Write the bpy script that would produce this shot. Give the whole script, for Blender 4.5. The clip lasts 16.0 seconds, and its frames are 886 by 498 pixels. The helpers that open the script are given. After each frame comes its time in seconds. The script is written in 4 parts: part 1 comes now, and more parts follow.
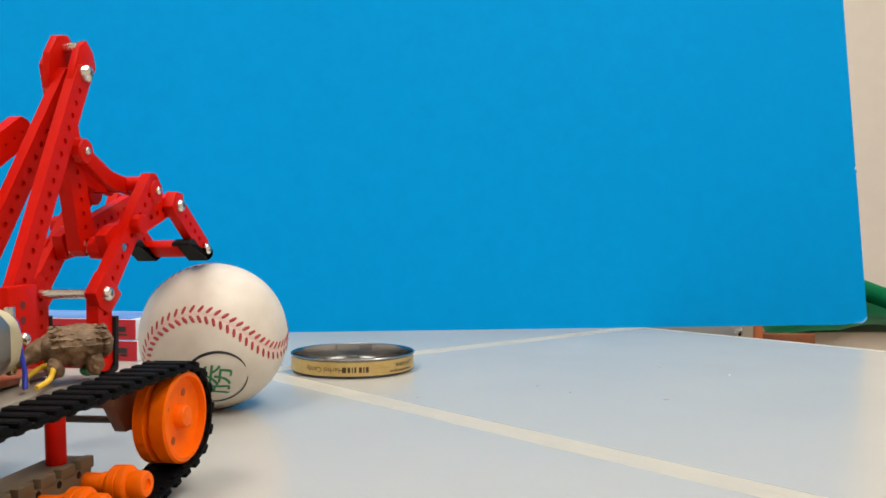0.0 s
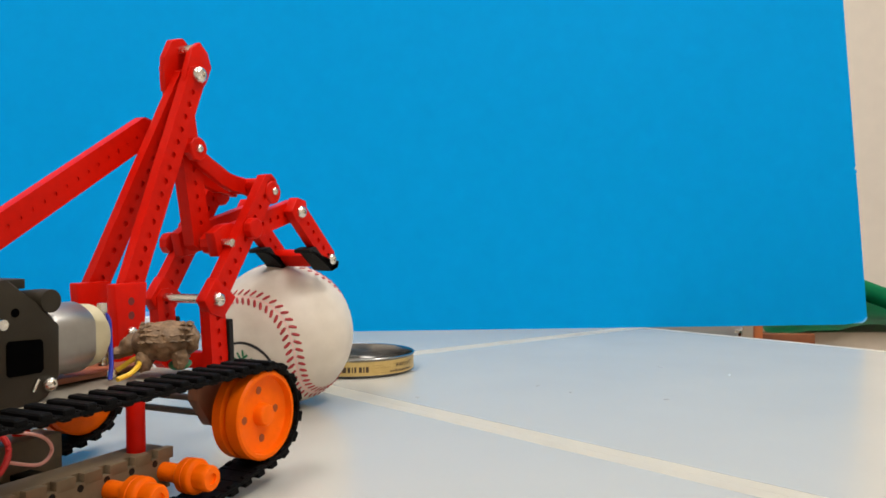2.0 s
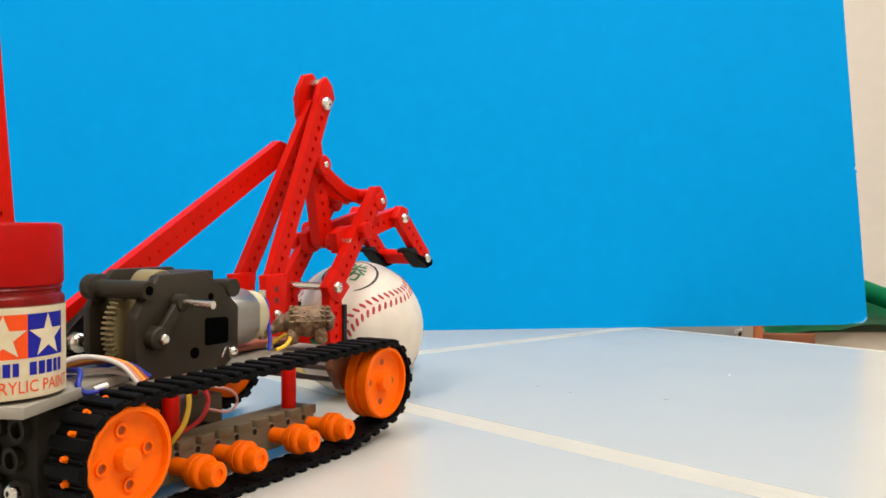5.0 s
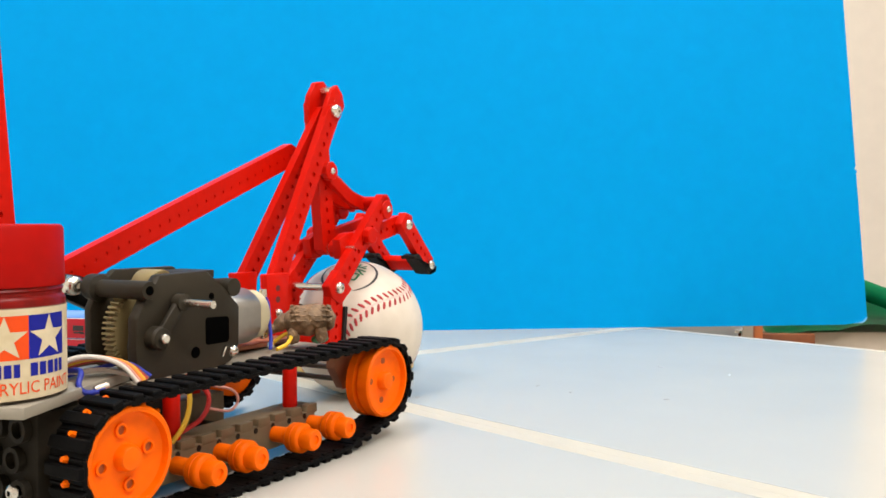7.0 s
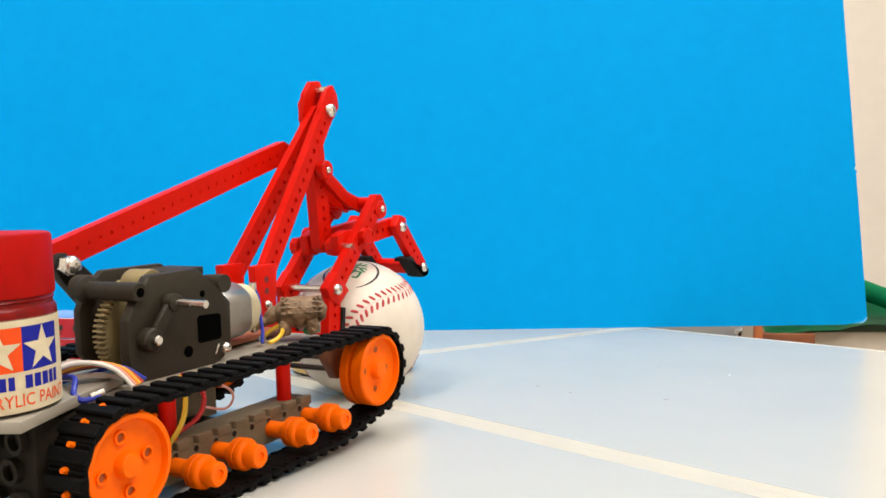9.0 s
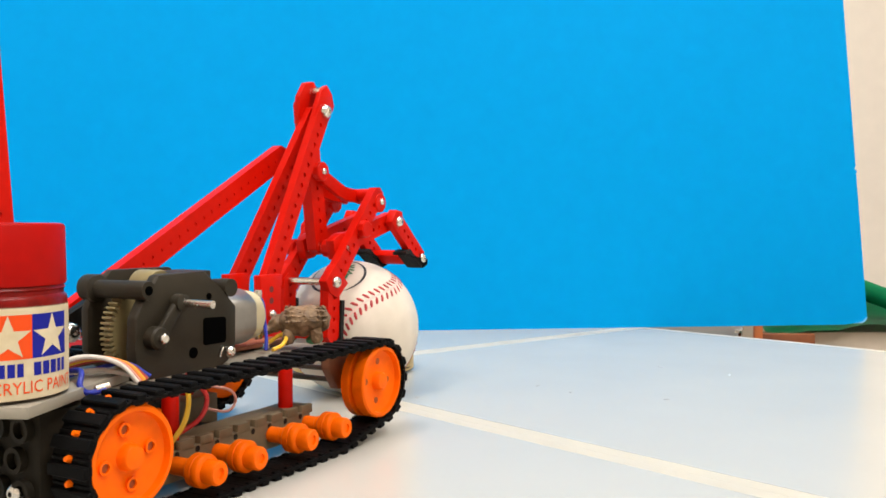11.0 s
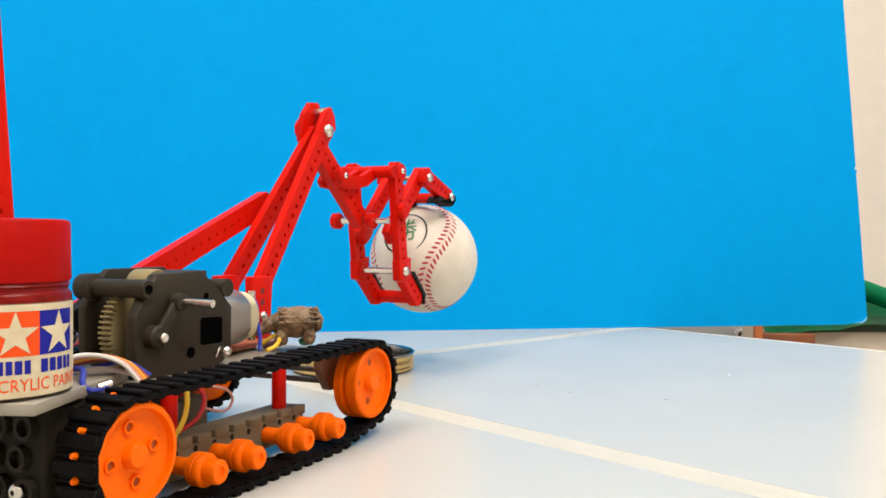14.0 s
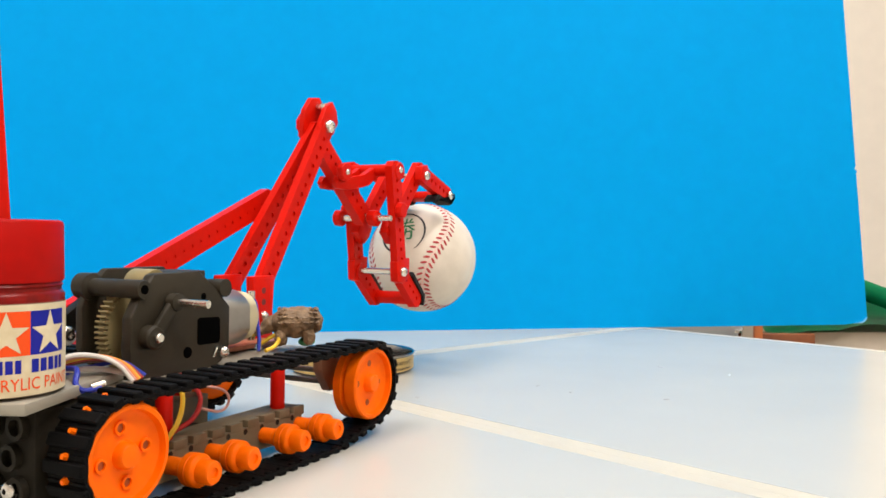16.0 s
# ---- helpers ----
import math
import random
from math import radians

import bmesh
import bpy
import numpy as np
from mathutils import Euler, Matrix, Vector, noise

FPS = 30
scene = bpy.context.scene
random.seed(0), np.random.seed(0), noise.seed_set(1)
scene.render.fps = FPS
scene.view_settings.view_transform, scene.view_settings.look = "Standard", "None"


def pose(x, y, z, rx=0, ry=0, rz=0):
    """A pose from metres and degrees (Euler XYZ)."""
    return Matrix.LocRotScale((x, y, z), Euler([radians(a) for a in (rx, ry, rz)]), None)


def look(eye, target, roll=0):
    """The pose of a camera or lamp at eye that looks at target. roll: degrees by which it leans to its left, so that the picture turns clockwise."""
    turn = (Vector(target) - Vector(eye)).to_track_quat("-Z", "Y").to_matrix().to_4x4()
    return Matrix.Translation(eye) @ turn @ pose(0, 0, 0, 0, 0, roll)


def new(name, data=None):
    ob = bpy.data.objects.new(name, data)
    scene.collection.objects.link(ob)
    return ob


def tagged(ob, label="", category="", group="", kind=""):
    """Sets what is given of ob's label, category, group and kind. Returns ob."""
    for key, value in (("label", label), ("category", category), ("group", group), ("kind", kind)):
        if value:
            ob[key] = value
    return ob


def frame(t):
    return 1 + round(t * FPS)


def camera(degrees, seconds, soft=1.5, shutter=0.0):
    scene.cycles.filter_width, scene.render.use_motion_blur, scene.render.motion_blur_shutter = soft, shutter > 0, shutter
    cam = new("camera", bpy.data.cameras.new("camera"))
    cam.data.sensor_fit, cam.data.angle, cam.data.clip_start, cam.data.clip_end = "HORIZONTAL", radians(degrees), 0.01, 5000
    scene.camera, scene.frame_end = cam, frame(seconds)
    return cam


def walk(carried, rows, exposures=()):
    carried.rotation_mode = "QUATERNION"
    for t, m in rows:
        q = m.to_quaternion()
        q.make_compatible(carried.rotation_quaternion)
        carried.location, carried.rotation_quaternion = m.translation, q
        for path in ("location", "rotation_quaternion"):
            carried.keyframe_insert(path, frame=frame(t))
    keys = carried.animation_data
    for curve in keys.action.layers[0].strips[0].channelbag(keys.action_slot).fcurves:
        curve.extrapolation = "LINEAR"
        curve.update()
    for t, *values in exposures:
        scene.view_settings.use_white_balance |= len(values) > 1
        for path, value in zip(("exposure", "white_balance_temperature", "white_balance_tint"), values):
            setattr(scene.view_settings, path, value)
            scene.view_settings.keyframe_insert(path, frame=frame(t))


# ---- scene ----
from mathutils import Quaternion

cam = camera(55.0, 16.0, soft=1.6)
walk(cam, [(0.0, pose(0, 0, 0.078, 88.85, 0, 0)), (16.0, pose(0, 0, 0.078, 88.85, 0, 0))],
     exposures=[(0.0, 0.0), (2.4, 0.0), (3.0, 0.17), (3.5, 0.17), (4.2, 0.18), (6.3, 0.43), (16.0, 0.43)])

# ---- light: ceiling panels of a closed room ----
world = bpy.data.worlds.new("world")
scene.world = world
world.use_nodes = True
world.node_tree.nodes["Background"].inputs[0].default_value = (0.9, 0.95, 1.0, 1)
world.node_tree.nodes["Background"].inputs[1].default_value = 0.05


def ceiling_lamp(x, y, sx, sy, watts):
    data = bpy.data.lights.new("ceiling_panel_light", "AREA")
    data.shape, data.size, data.size_y, data.energy = "RECTANGLE", sx, sy, watts
    data.color = (1.0, 0.955, 0.90)
    ob = new("ceiling_panel_light", data)
    ob.matrix_world = look((x, y, 1.90), (x, y, 0))
    return ob


# Panels are out of view; sizes assumed, right one enlarged to brighten the board.
PANELS = [(-0.75, -0.55, 0.6, 1.1), (0.95, -0.45, 0.7, 1.3), (0.15, 1.05, 1.2, 0.3)]
for px_, py_, sx_, sy_ in PANELS:
    ceiling_lamp(px_, py_, sx_, sy_, 21.6 * sx_ * sy_ / 0.72)


# ---- materials ----
def material(name, color, rough=0.5, metal=0.0, vary=0.08, scale=300.0, bump=0.0, bump_scale=None, coat=0.0,
             dark=None, stain_scale=None, random_amount=0.0, spec=0.5):
    m = bpy.data.materials.new(name)
    m.use_nodes = True
    nt = m.node_tree
    b = nt.nodes["Principled BSDF"]
    b.inputs["Roughness"].default_value = rough
    b.inputs["Metallic"].default_value = metal
    b.inputs["Coat Weight"].default_value = coat
    b.inputs["Specular IOR Level"].default_value = spec
    co = nt.nodes.new("ShaderNodeTexCoord")
    n1 = nt.nodes.new("ShaderNodeTexNoise")
    n1.inputs["Scale"].default_value = scale
    n1.inputs["Detail"].default_value = 6
    n2 = nt.nodes.new("ShaderNodeTexNoise")
    n2.inputs["Scale"].default_value = stain_scale or scale / 9
    n2.inputs["Detail"].default_value = 3
    for n in (n1, n2):
        nt.links.new(co.outputs["Object"], n.inputs["Vector"])
    add = nt.nodes.new("ShaderNodeMath")
    add.operation = "ADD"
    nt.links.new(n1.outputs["Fac"], add.inputs[0])
    nt.links.new(n2.outputs["Fac"], add.inputs[1])
    ramp = nt.nodes.new("ShaderNodeMapRange")
    ramp.inputs["From Min"].default_value, ramp.inputs["From Max"].default_value = 0.7, 1.3
    nt.links.new(add.outputs[0], ramp.inputs["Value"])
    mix = nt.nodes.new("ShaderNodeMix")
    mix.data_type = "RGBA"
    lo = dark or tuple(c * (1 - vary) for c in color)
    hi = color if dark else tuple(min(1, c * (1 + vary)) for c in color)
    mix.inputs[6].default_value, mix.inputs[7].default_value = (*lo, 1), (*hi, 1)
    nt.links.new(ramp.outputs[0], mix.inputs[0])
    out = mix.outputs[2]
    if random_amount:
        info = nt.nodes.new("ShaderNodeObjectInfo")
        hsv = nt.nodes.new("ShaderNodeHueSaturation")
        mr = nt.nodes.new("ShaderNodeMapRange")
        mr.inputs["To Min"].default_value, mr.inputs["To Max"].default_value = 1 - random_amount, 1 + random_amount
        nt.links.new(info.outputs["Random"], mr.inputs["Value"])
        nt.links.new(mr.outputs[0], hsv.inputs["Value"])
        nt.links.new(out, hsv.inputs["Color"])
        out = hsv.outputs[0]
    nt.links.new(out, b.inputs["Base Color"])
    rr = nt.nodes.new("ShaderNodeMapRange")
    rr.inputs["To Min"].default_value, rr.inputs["To Max"].default_value = max(0.02, rough * 0.82), min(1, rough * 1.18)
    nt.links.new(n1.outputs["Fac"], rr.inputs["Value"])
    nt.links.new(rr.outputs[0], b.inputs["Roughness"])
    if bump:
        n3 = nt.nodes.new("ShaderNodeTexNoise")
        n3.inputs["Scale"].default_value = bump_scale or scale * 2
        n3.inputs["Detail"].default_value = 4
        nt.links.new(co.outputs["Object"], n3.inputs["Vector"])
        bp = nt.nodes.new("ShaderNodeBump")
        bp.inputs["Strength"].default_value = bump
        bp.inputs["Distance"].default_value = 0.0006
        nt.links.new(n3.outputs["Fac"], bp.inputs["Height"])
        nt.links.new(bp.outputs[0], b.inputs["Normal"])
    return m


def glowing(name, color, strength):
    m = bpy.data.materials.new(name)
    m.use_nodes = True
    b = m.node_tree.nodes["Principled BSDF"]
    b.inputs["Emission Color"].default_value = (*color, 1)
    b.inputs["Emission Strength"].default_value = strength
    return m


M_RED = material("red_plastic", (0.58, 0.006, 0.0004), 0.42, vary=0.07, scale=400, bump=0.03, bump_scale=900, spec=0.12)
M_REDCAP = material("red_cap_plastic", (0.40, 0.003, 0.0012), 0.5, spec=0.10, vary=0.10, scale=250, bump=0.05, bump_scale=1500)
M_REDPAINT = material("dark_red_paint_glass", (0.19, 0.003, 0.0015), 0.3, vary=0.45, scale=260, spec=0.2)
M_ORANGE = material("orange_plastic", (0.90, 0.135, 0.0), 0.42, vary=0.07, scale=350, bump=0.04, bump_scale=800, spec=0.12)
M_RUBBER = material("black_rubber", (0.0016, 0.0014, 0.0015), 0.62, vary=0.4, scale=500, bump=0.15, bump_scale=1500, random_amount=0.25, spec=0.09)
M_PAD = material("black_foam_pad", (0.010, 0.009, 0.009), 0.8, spec=0.25, vary=0.4, scale=900, bump=0.4, bump_scale=2200)
M_GREY = material("olive_grey_plastic", (0.027, 0.0215, 0.0135), 0.5, vary=0.14, scale=260, bump=0.08, bump_scale=1200, spec=0.22)
M_DARK = material("dark_grey_plastic", (0.011, 0.0095, 0.008), 0.5, vary=0.2, scale=260, bump=0.06, bump_scale=1200, spec=0.2)
M_CREAM = material("cream_nylon", (0.26, 0.205, 0.095), 0.5, vary=0.10, scale=300, spec=0.3)
M_CAP = material("pale_cream_plastic", (0.52, 0.46, 0.30), 0.5, vary=0.08, scale=300, spec=0.3)
M_STEEL = material("nickel_steel", (0.72, 0.69, 0.63), 0.26, 1.0, vary=0.12, scale=500, bump=0.05)
M_CHROME = material("polished_chrome", (0.85, 0.85, 0.84), 0.08, 1.0, vary=0.05, scale=200)
M_MOTOR = material("motor_can_steel", (0.36, 0.35, 0.33), 0.42, 1.0, vary=0.1, scale=300)
M_TAN = material("tan_plastic", (0.215, 0.160, 0.098), 0.55, spec=0.2, vary=0.12, scale=250, bump=0.08, bump_scale=900)
M_DECK = material("warm_grey_plastic_plate", (0.28, 0.25, 0.20), 0.5, vary=0.08, scale=180, bump=0.08, bump_scale=900)
M_DINO = material("brown_painted_toy", (0.27, 0.165, 0.085), 0.65, dark=(0.07, 0.04, 0.02), scale=520, stain_scale=170, bump=0.8, bump_scale=600)
M_GREEN = material("green_clay", (0.05, 0.25, 0.10), 0.5, vary=0.2)
M_BALL = material("ball_leather", (0.73, 0.66, 0.565), 0.45, dark=(0.63, 0.56, 0.47), scale=120, stain_scale=40, bump=0.08, bump_scale=1600)
M_STITCH = material("red_stitch", (0.43, 0.035, 0.04), 0.6, vary=0.2, scale=600)
M_SEAM = material("pink_seam", (0.78, 0.52, 0.47), 0.5, vary=0.08, scale=600)
M_PRINTG = material("green_print", (0.02, 0.19, 0.075), 0.5, vary=0.15, scale=500)
M_PRINTK = material("black_print", (0.018, 0.015, 0.017), 0.5, vary=0.2, scale=500)
M_BOARD = material("blue_painted_board", (0.0, 0.29, 0.69), 0.55, vary=0.03, scale=60, stain_scale=5, bump=0.05, bump_scale=420, spec=0.03)
M_BOARDEDGE = material("pale_board_core", (0.55, 0.66, 0.72), 0.7, vary=0.1, scale=300)
M_CORNER = material("corner_pale_blue", (0.12, 0.42, 0.70), 0.7, vary=0.2, scale=400)
M_DESK = material("pale_grey_laminate", (0.47, 0.46, 0.418), 0.24, vary=0.015, scale=12, stain_scale=3, spec=0.36)
M_BAND = material("cream_edge_band", (0.54, 0.495, 0.40), 0.38, vary=0.05, scale=60, stain_scale=20, spec=0.36)
M_SPECK = material("desk_speck", (0.30, 0.28, 0.26), 0.7)
M_SPECKW = material("white_desk_speck", (0.52, 0.52, 0.50), 0.6)
M_TIN = material("bare_tinplate", (0.34, 0.335, 0.325), 0.2, 1.0, vary=0.06, scale=90)
M_GOLD = material("gold_printed_tin", (0.62, 0.45, 0.17), 0.36, 0.35, dark=(0.50, 0.34, 0.11), scale=260, stain_scale=70, bump=0.05)
M_INK = material("dark_brown_ink", (0.05, 0.025, 0.01), 0.5)
M_LABEL = material("aged_paper_label", (0.70, 0.60, 0.42), 0.55, dark=(0.56, 0.46, 0.29), scale=260, stain_scale=75, spec=0.2)
M_LABELR = material("label_orange_red", (0.80, 0.075, 0.008), 0.5, vary=0.06, spec=0.2)
M_LABELB = material("label_blue", (0.008, 0.012, 0.26), 0.5, vary=0.1, spec=0.2)
M_JARGLASS = material("jar_glass_with_paint", (0.30, 0.20, 0.13), 0.12, vary=0.2, scale=150, coat=0.5)
M_WIREB = material("blue_wire", (0.015, 0.03, 0.36), 0.4)
M_WIREY = material("yellow_wire", (0.75, 0.46, 0.03), 0.4)
M_WIREW = material("white_wire", (0.74, 0.68, 0.63), 0.4)
M_WIREP = material("pale_pink_wire", (0.62, 0.30, 0.25), 0.45)
M_WIREO = material("orange_wire", (0.80, 0.24, 0.03), 0.4)
M_WIRER = material("red_wire", (0.50, 0.02, 0.02), 0.4)
M_WIREBR = material("brown_wire", (0.16, 0.06, 0.03), 0.4)
M_CARDR = material("red_printed_card", (0.40, 0.006, 0.018), 0.4, vary=0.07, scale=120)
M_CARDW = material("white_printed_card", (0.74, 0.74, 0.76), 0.45, vary=0.04, scale=120)
M_CARDB = material("blue_printed_card", (0.10, 0.22, 0.58), 0.35, dark=(0.33, 0.45, 0.75), scale=28, stain_scale=9)
M_CARDN = material("dark_blue_print", (0.03, 0.05, 0.28), 0.45)
M_WALL = material("cream_wall_paint", (0.80, 0.735, 0.655), 0.75, vary=0.03, scale=30, stain_scale=3, bump=0.08, bump_scale=250)
M_CEIL = material("white_ceiling_paint", (0.82, 0.81, 0.78), 0.85, vary=0.03, scale=30)
M_FLOOR = material("grey_vinyl_floor", (0.34, 0.32, 0.29), 0.4, vary=0.06, scale=25, stain_scale=3)
M_CABINET = material("grey_cabinet_steel", (0.30, 0.30, 0.29), 0.45, vary=0.05, scale=40)
M_WOOD = material("red_brown_wood", (0.27, 0.078, 0.020), 0.5, dark=(0.17, 0.045, 0.012), scale=60, stain_scale=18, bump=0.1)
M_WOODO = material("orange_brown_wood", (0.48, 0.13, 0.03), 0.4, vary=0.1, scale=60)
M_GREENP = material("green_vinyl_sheet", (0.0, 0.16, 0.062), 0.34, spec=0.12, vary=0.12, scale=30, stain_scale=8, bump=0.2, bump_scale=60)
M_CARTON = material("pale_beige_carton", (0.66, 0.56, 0.45), 0.7, vary=0.06, scale=60, stain_scale=12)
M_LEG = material("dark_desk_steel", (0.10, 0.10, 0.10), 0.4, 0.6)
M_PANEL = glowing("ceiling_panel_glow", (1.0, 0.955, 0.90), 3.0)


# ---- mesh helpers (millimetres) ----
def box(bm, c, s, bevel=0.0, m=None, seg=2):
    r = bmesh.ops.create_cube(bm, size=1.0)
    vs = r["verts"]
    for v in vs:
        v.co = Vector((v.co.x * s[0], v.co.y * s[1], v.co.z * s[2]))
    if bevel:
        es = list({e for v in vs for e in v.link_edges})
        q = bmesh.ops.bevel(bm, geom=es, offset=bevel, segments=seg, profile=0.5, affect="EDGES")
        vs = list(set(q["verts"]) | {v for v in vs if v.is_valid})
    for v in vs:
        v.co = (m @ v.co if m else v.co) + Vector(c)
    return vs


def lathe(bm, profile, axis="y", seg=32, c=(0, 0, 0), close=False):
    """Turns (radius, height) pairs about an axis."""
    rings = []
    for r, h in profile:
        ring = []
        for i in range(seg):
            a = 2 * math.pi * i / seg
            u, v = r * math.cos(a), r * math.sin(a)
            p = {"x": (h, u, v), "y": (u, h, v), "z": (u, v, h)}[axis]
            ring.append(bm.verts.new(Vector(p) + Vector(c)))
        rings.append(ring)
    pairs = list(zip(rings, rings[1:])) + ([(rings[-1], rings[0])] if close else [])
    for a, b in pairs:
        for i in range(seg):
            j = (i + 1) % seg
            bm.faces.new((a[i], a[j], b[j], b[i]))
    if not close:
        bm.faces.new(rings[0])
        bm.faces.new(rings[-1][::-1])
    return rings


def rod(bm, p, q, r, seg=16, r2=None):
    p, q = Vector(p), Vector(q)
    d = (q - p)
    m = d.to_track_quat("Z", "Y").to_matrix()
    rr = r if r2 is None else r2
    a = [bm.verts.new(p + m @ Vector((r * math.cos(t), r * math.sin(t), 0))) for t in np.linspace(0, 2 * math.pi, seg, False)]
    b = [bm.verts.new(q + m @ Vector((rr * math.cos(t), rr * math.sin(t), 0))) for t in np.linspace(0, 2 * math.pi, seg, False)]
    for i in range(seg):
        j = (i + 1) % seg
        bm.faces.new((a[i], a[j], b[j], b[i]))
    bm.faces.new(a[::-1])
    bm.faces.new(b)


def prism(bm, pts, y0, y1, bevel=0.0):
    """A plate with outline pts (x, z), from y0 to y1."""
    a = [bm.verts.new((x, y0, z)) for x, z in pts]
    b = [bm.verts.new((x, y1, z)) for x, z in pts]
    n = len(pts)
    fs = [bm.faces.new(a), bm.faces.new(b[::-1])]
    for i in range(n):
        j = (i + 1) % n
        fs.append(bm.faces.new((a[j], a[i], b[i], b[j])))
    if bevel:
        es = list({e for f in fs for e in f.edges})
        bmesh.ops.bevel(bm, geom=es, offset=bevel, segments=2, profile=0.5, affect="EDGES")


def flat(bm, pts, z0, z1, bevel=0.0):
    """A slab with outline pts (x, y), from z0 to z1."""
    a = [bm.verts.new((x, y, z0)) for x, y in pts]
    b = [bm.verts.new((x, y, z1)) for x, y in pts]
    n = len(pts)
    fs = [bm.faces.new(a[::-1]), bm.faces.new(b)]
    for i in range(n):
        j = (i + 1) % n
        fs.append(bm.faces.new((a[i], a[j], b[j], b[i])))
    if bevel:
        bmesh.ops.bevel(bm, geom=list({e for f in fs for e in f.edges}), offset=bevel, segments=2, profile=0.5, affect="EDGES")


def tube(bm, pts, r, seg=8):
    """A wire through points, smoothed by Catmull-Rom."""
    P = [Vector(p) for p in pts]
    P = [2 * P[0] - P[1]] + P + [2 * P[-1] - P[-2]]
    line = []
    for i in range(1, len(P) - 2):
        for k in range(6):
            t = k / 6
            a, b, c, d = P[i - 1:i + 3]
            line.append(0.5 * ((2 * b) + (c - a) * t + (2 * a - 5 * b + 4 * c - d) * t * t + (3 * b - a - 3 * c + d) * t ** 3))
    line.append(P[-2])
    rings = []
    for i, p in enumerate(line):
        d = (line[min(i + 1, len(line) - 1)] - line[max(i - 1, 0)]).normalized()
        m = d.to_track_quat("Z", "Y").to_matrix()
        rings.append([bm.verts.new(p + m @ Vector((r * math.cos(a), r * math.sin(a), 0))) for a in np.linspace(0, 2 * math.pi, seg, False)])
    for a, b in zip(rings, rings[1:]):
        for i in range(seg):
            j = (i + 1) % seg
            bm.faces.new((a[i], a[j], b[j], b[i]))
    bm.faces.new(rings[0][::-1])
    bm.faces.new(rings[-1])


def arm_bar(bm, n, w=10.0, t=5.0, pitch=5.0, hole=1.1, x0=0.0, skip=(), deep=0.8):
    """A flat bar with n cells along x, a round socket in each face of each cell, width along z, thickness along y."""
    def cell(i):
        xc = x0 + (i + 0.5) * pitch
        hx, hz = pitch / 2, w / 2
        ring = [(1, 0), (1, 1), (0, 1), (-1, 1), (-1, 0), (-1, -1), (0, -1), (1, -1)]
        outer = [(xc + a * hx, b * hz) for a, b in ring]
        hol = [(xc + hole * math.cos(k * math.pi / 4), hole * math.sin(k * math.pi / 4)) for k in range(8)]
        return outer, hol
    for i in range(n):
        outer, hol = cell(i)
        f = {}
        for side, y in (("a", -t / 2), ("b", t / 2)):
            f[side] = ([bm.verts.new((x, y, z)) for x, z in outer], [bm.verts.new((x, y, z)) for x, z in hol])
        floor_a, floor_b = ([bm.verts.new((x, y, z)) for x, z in hol] for y in (-t / 2 + deep, t / 2 - deep)) if i not in skip else ([], [])
        for k in range(8):
            j = (k + 1) % 8
            oa, ha = f["a"]
            ob_, hb = f["b"]
            bm.faces.new((oa[k], oa[j], ha[j], ha[k]))
            bm.faces.new((ob_[j], ob_[k], hb[k], hb[j]))
            if i in skip:
                continue
            for h, inn in ((ha, floor_a), (hb, floor_b)):
                bm.faces.new((h[k], h[j], inn[j], inn[k]))
        if i not in skip:
            bm.faces.new(floor_a)
            bm.faces.new(floor_b[::-1])
        if i in skip:
            bm.faces.new(f["a"][1])
            bm.faces.new(f["b"][1][::-1])
        for k in (1, 2, 5, 6):
            j = (k + 1) % 8
            bm.faces.new((f["a"][0][j], f["a"][0][k], f["b"][0][k], f["b"][0][j]))
    for xe, s in ((x0, -1), (x0 + n * pitch, 1)):
        cap = w * 0.28
        pts = [(xe, -w / 2), (xe + s * cap, -w * 0.22), (xe + s * cap, w * 0.22), (xe, w / 2)]
        prism(bm, pts if s > 0 else pts[::-1], -t / 2, t / 2)
    bmesh.ops.remove_doubles(bm, verts=bm.verts, dist=0.01)


def bolt(bm, p, axis, r=2.3, h=1.8):
    """A round-headed screw with a cross slot, its head along axis."""
    p, d = Vector(p), Vector(axis).normalized()
    m = d.to_track_quat("Z", "Y").to_matrix()
    prof = [(r, 0), (r, h * 0.4), (r * 0.85, h * 0.75), (r * 0.5, h), (r * 0.28, h), (r * 0.26, h * 0.55)]
    rings = [[bm.verts.new(p + m @ Vector((a * math.cos(k), a * math.sin(k), z))) for k in np.linspace(0, 2 * math.pi, 14, False)] for a, z in prof]
    for a, b in zip(rings, rings[1:]):
        for i in range(14):
            j = (i + 1) % 14
            bm.faces.new((a[i], a[j], b[j], b[i]))
    bm.faces.new(rings[0][::-1])
    bm.faces.new(rings[-1])


BOLTS = {}


def add_bolt(parent, p, axis, r=2.5, h=2.0, name="bolt", m=None):
    """One nickel screw on parent, at p (mm), its head along axis."""
    if (r, h) not in BOLTS:
        bm = bmesh.new()
        bolt(bm, (0, 0, 0), (0, 0, 1), r, h)
        BOLTS[(r, h)] = mesh_of("bolt", bm, M_STEEL)
    q = Matrix.Translation(Vector(p) * 0.001) @ Vector(axis).to_track_quat("Z", "Y").to_matrix().to_4x4()
    return part(name, BOLTS[(r, h)], M_STEEL, parent, "nickel bolt", q)


def mesh_of(name, bm, mat, scale=0.001, angle=35):
    bmesh.ops.recalc_face_normals(bm, faces=bm.faces)
    me = bpy.data.meshes.new(name)
    for v in bm.verts:
        v.co *= scale
    bm.to_mesh(me)
    bm.free()
    me.materials.append(mat)
    for p in me.polygons:
        p.use_smooth = True
    me.set_sharp_from_angle(angle=radians(angle))
    return me


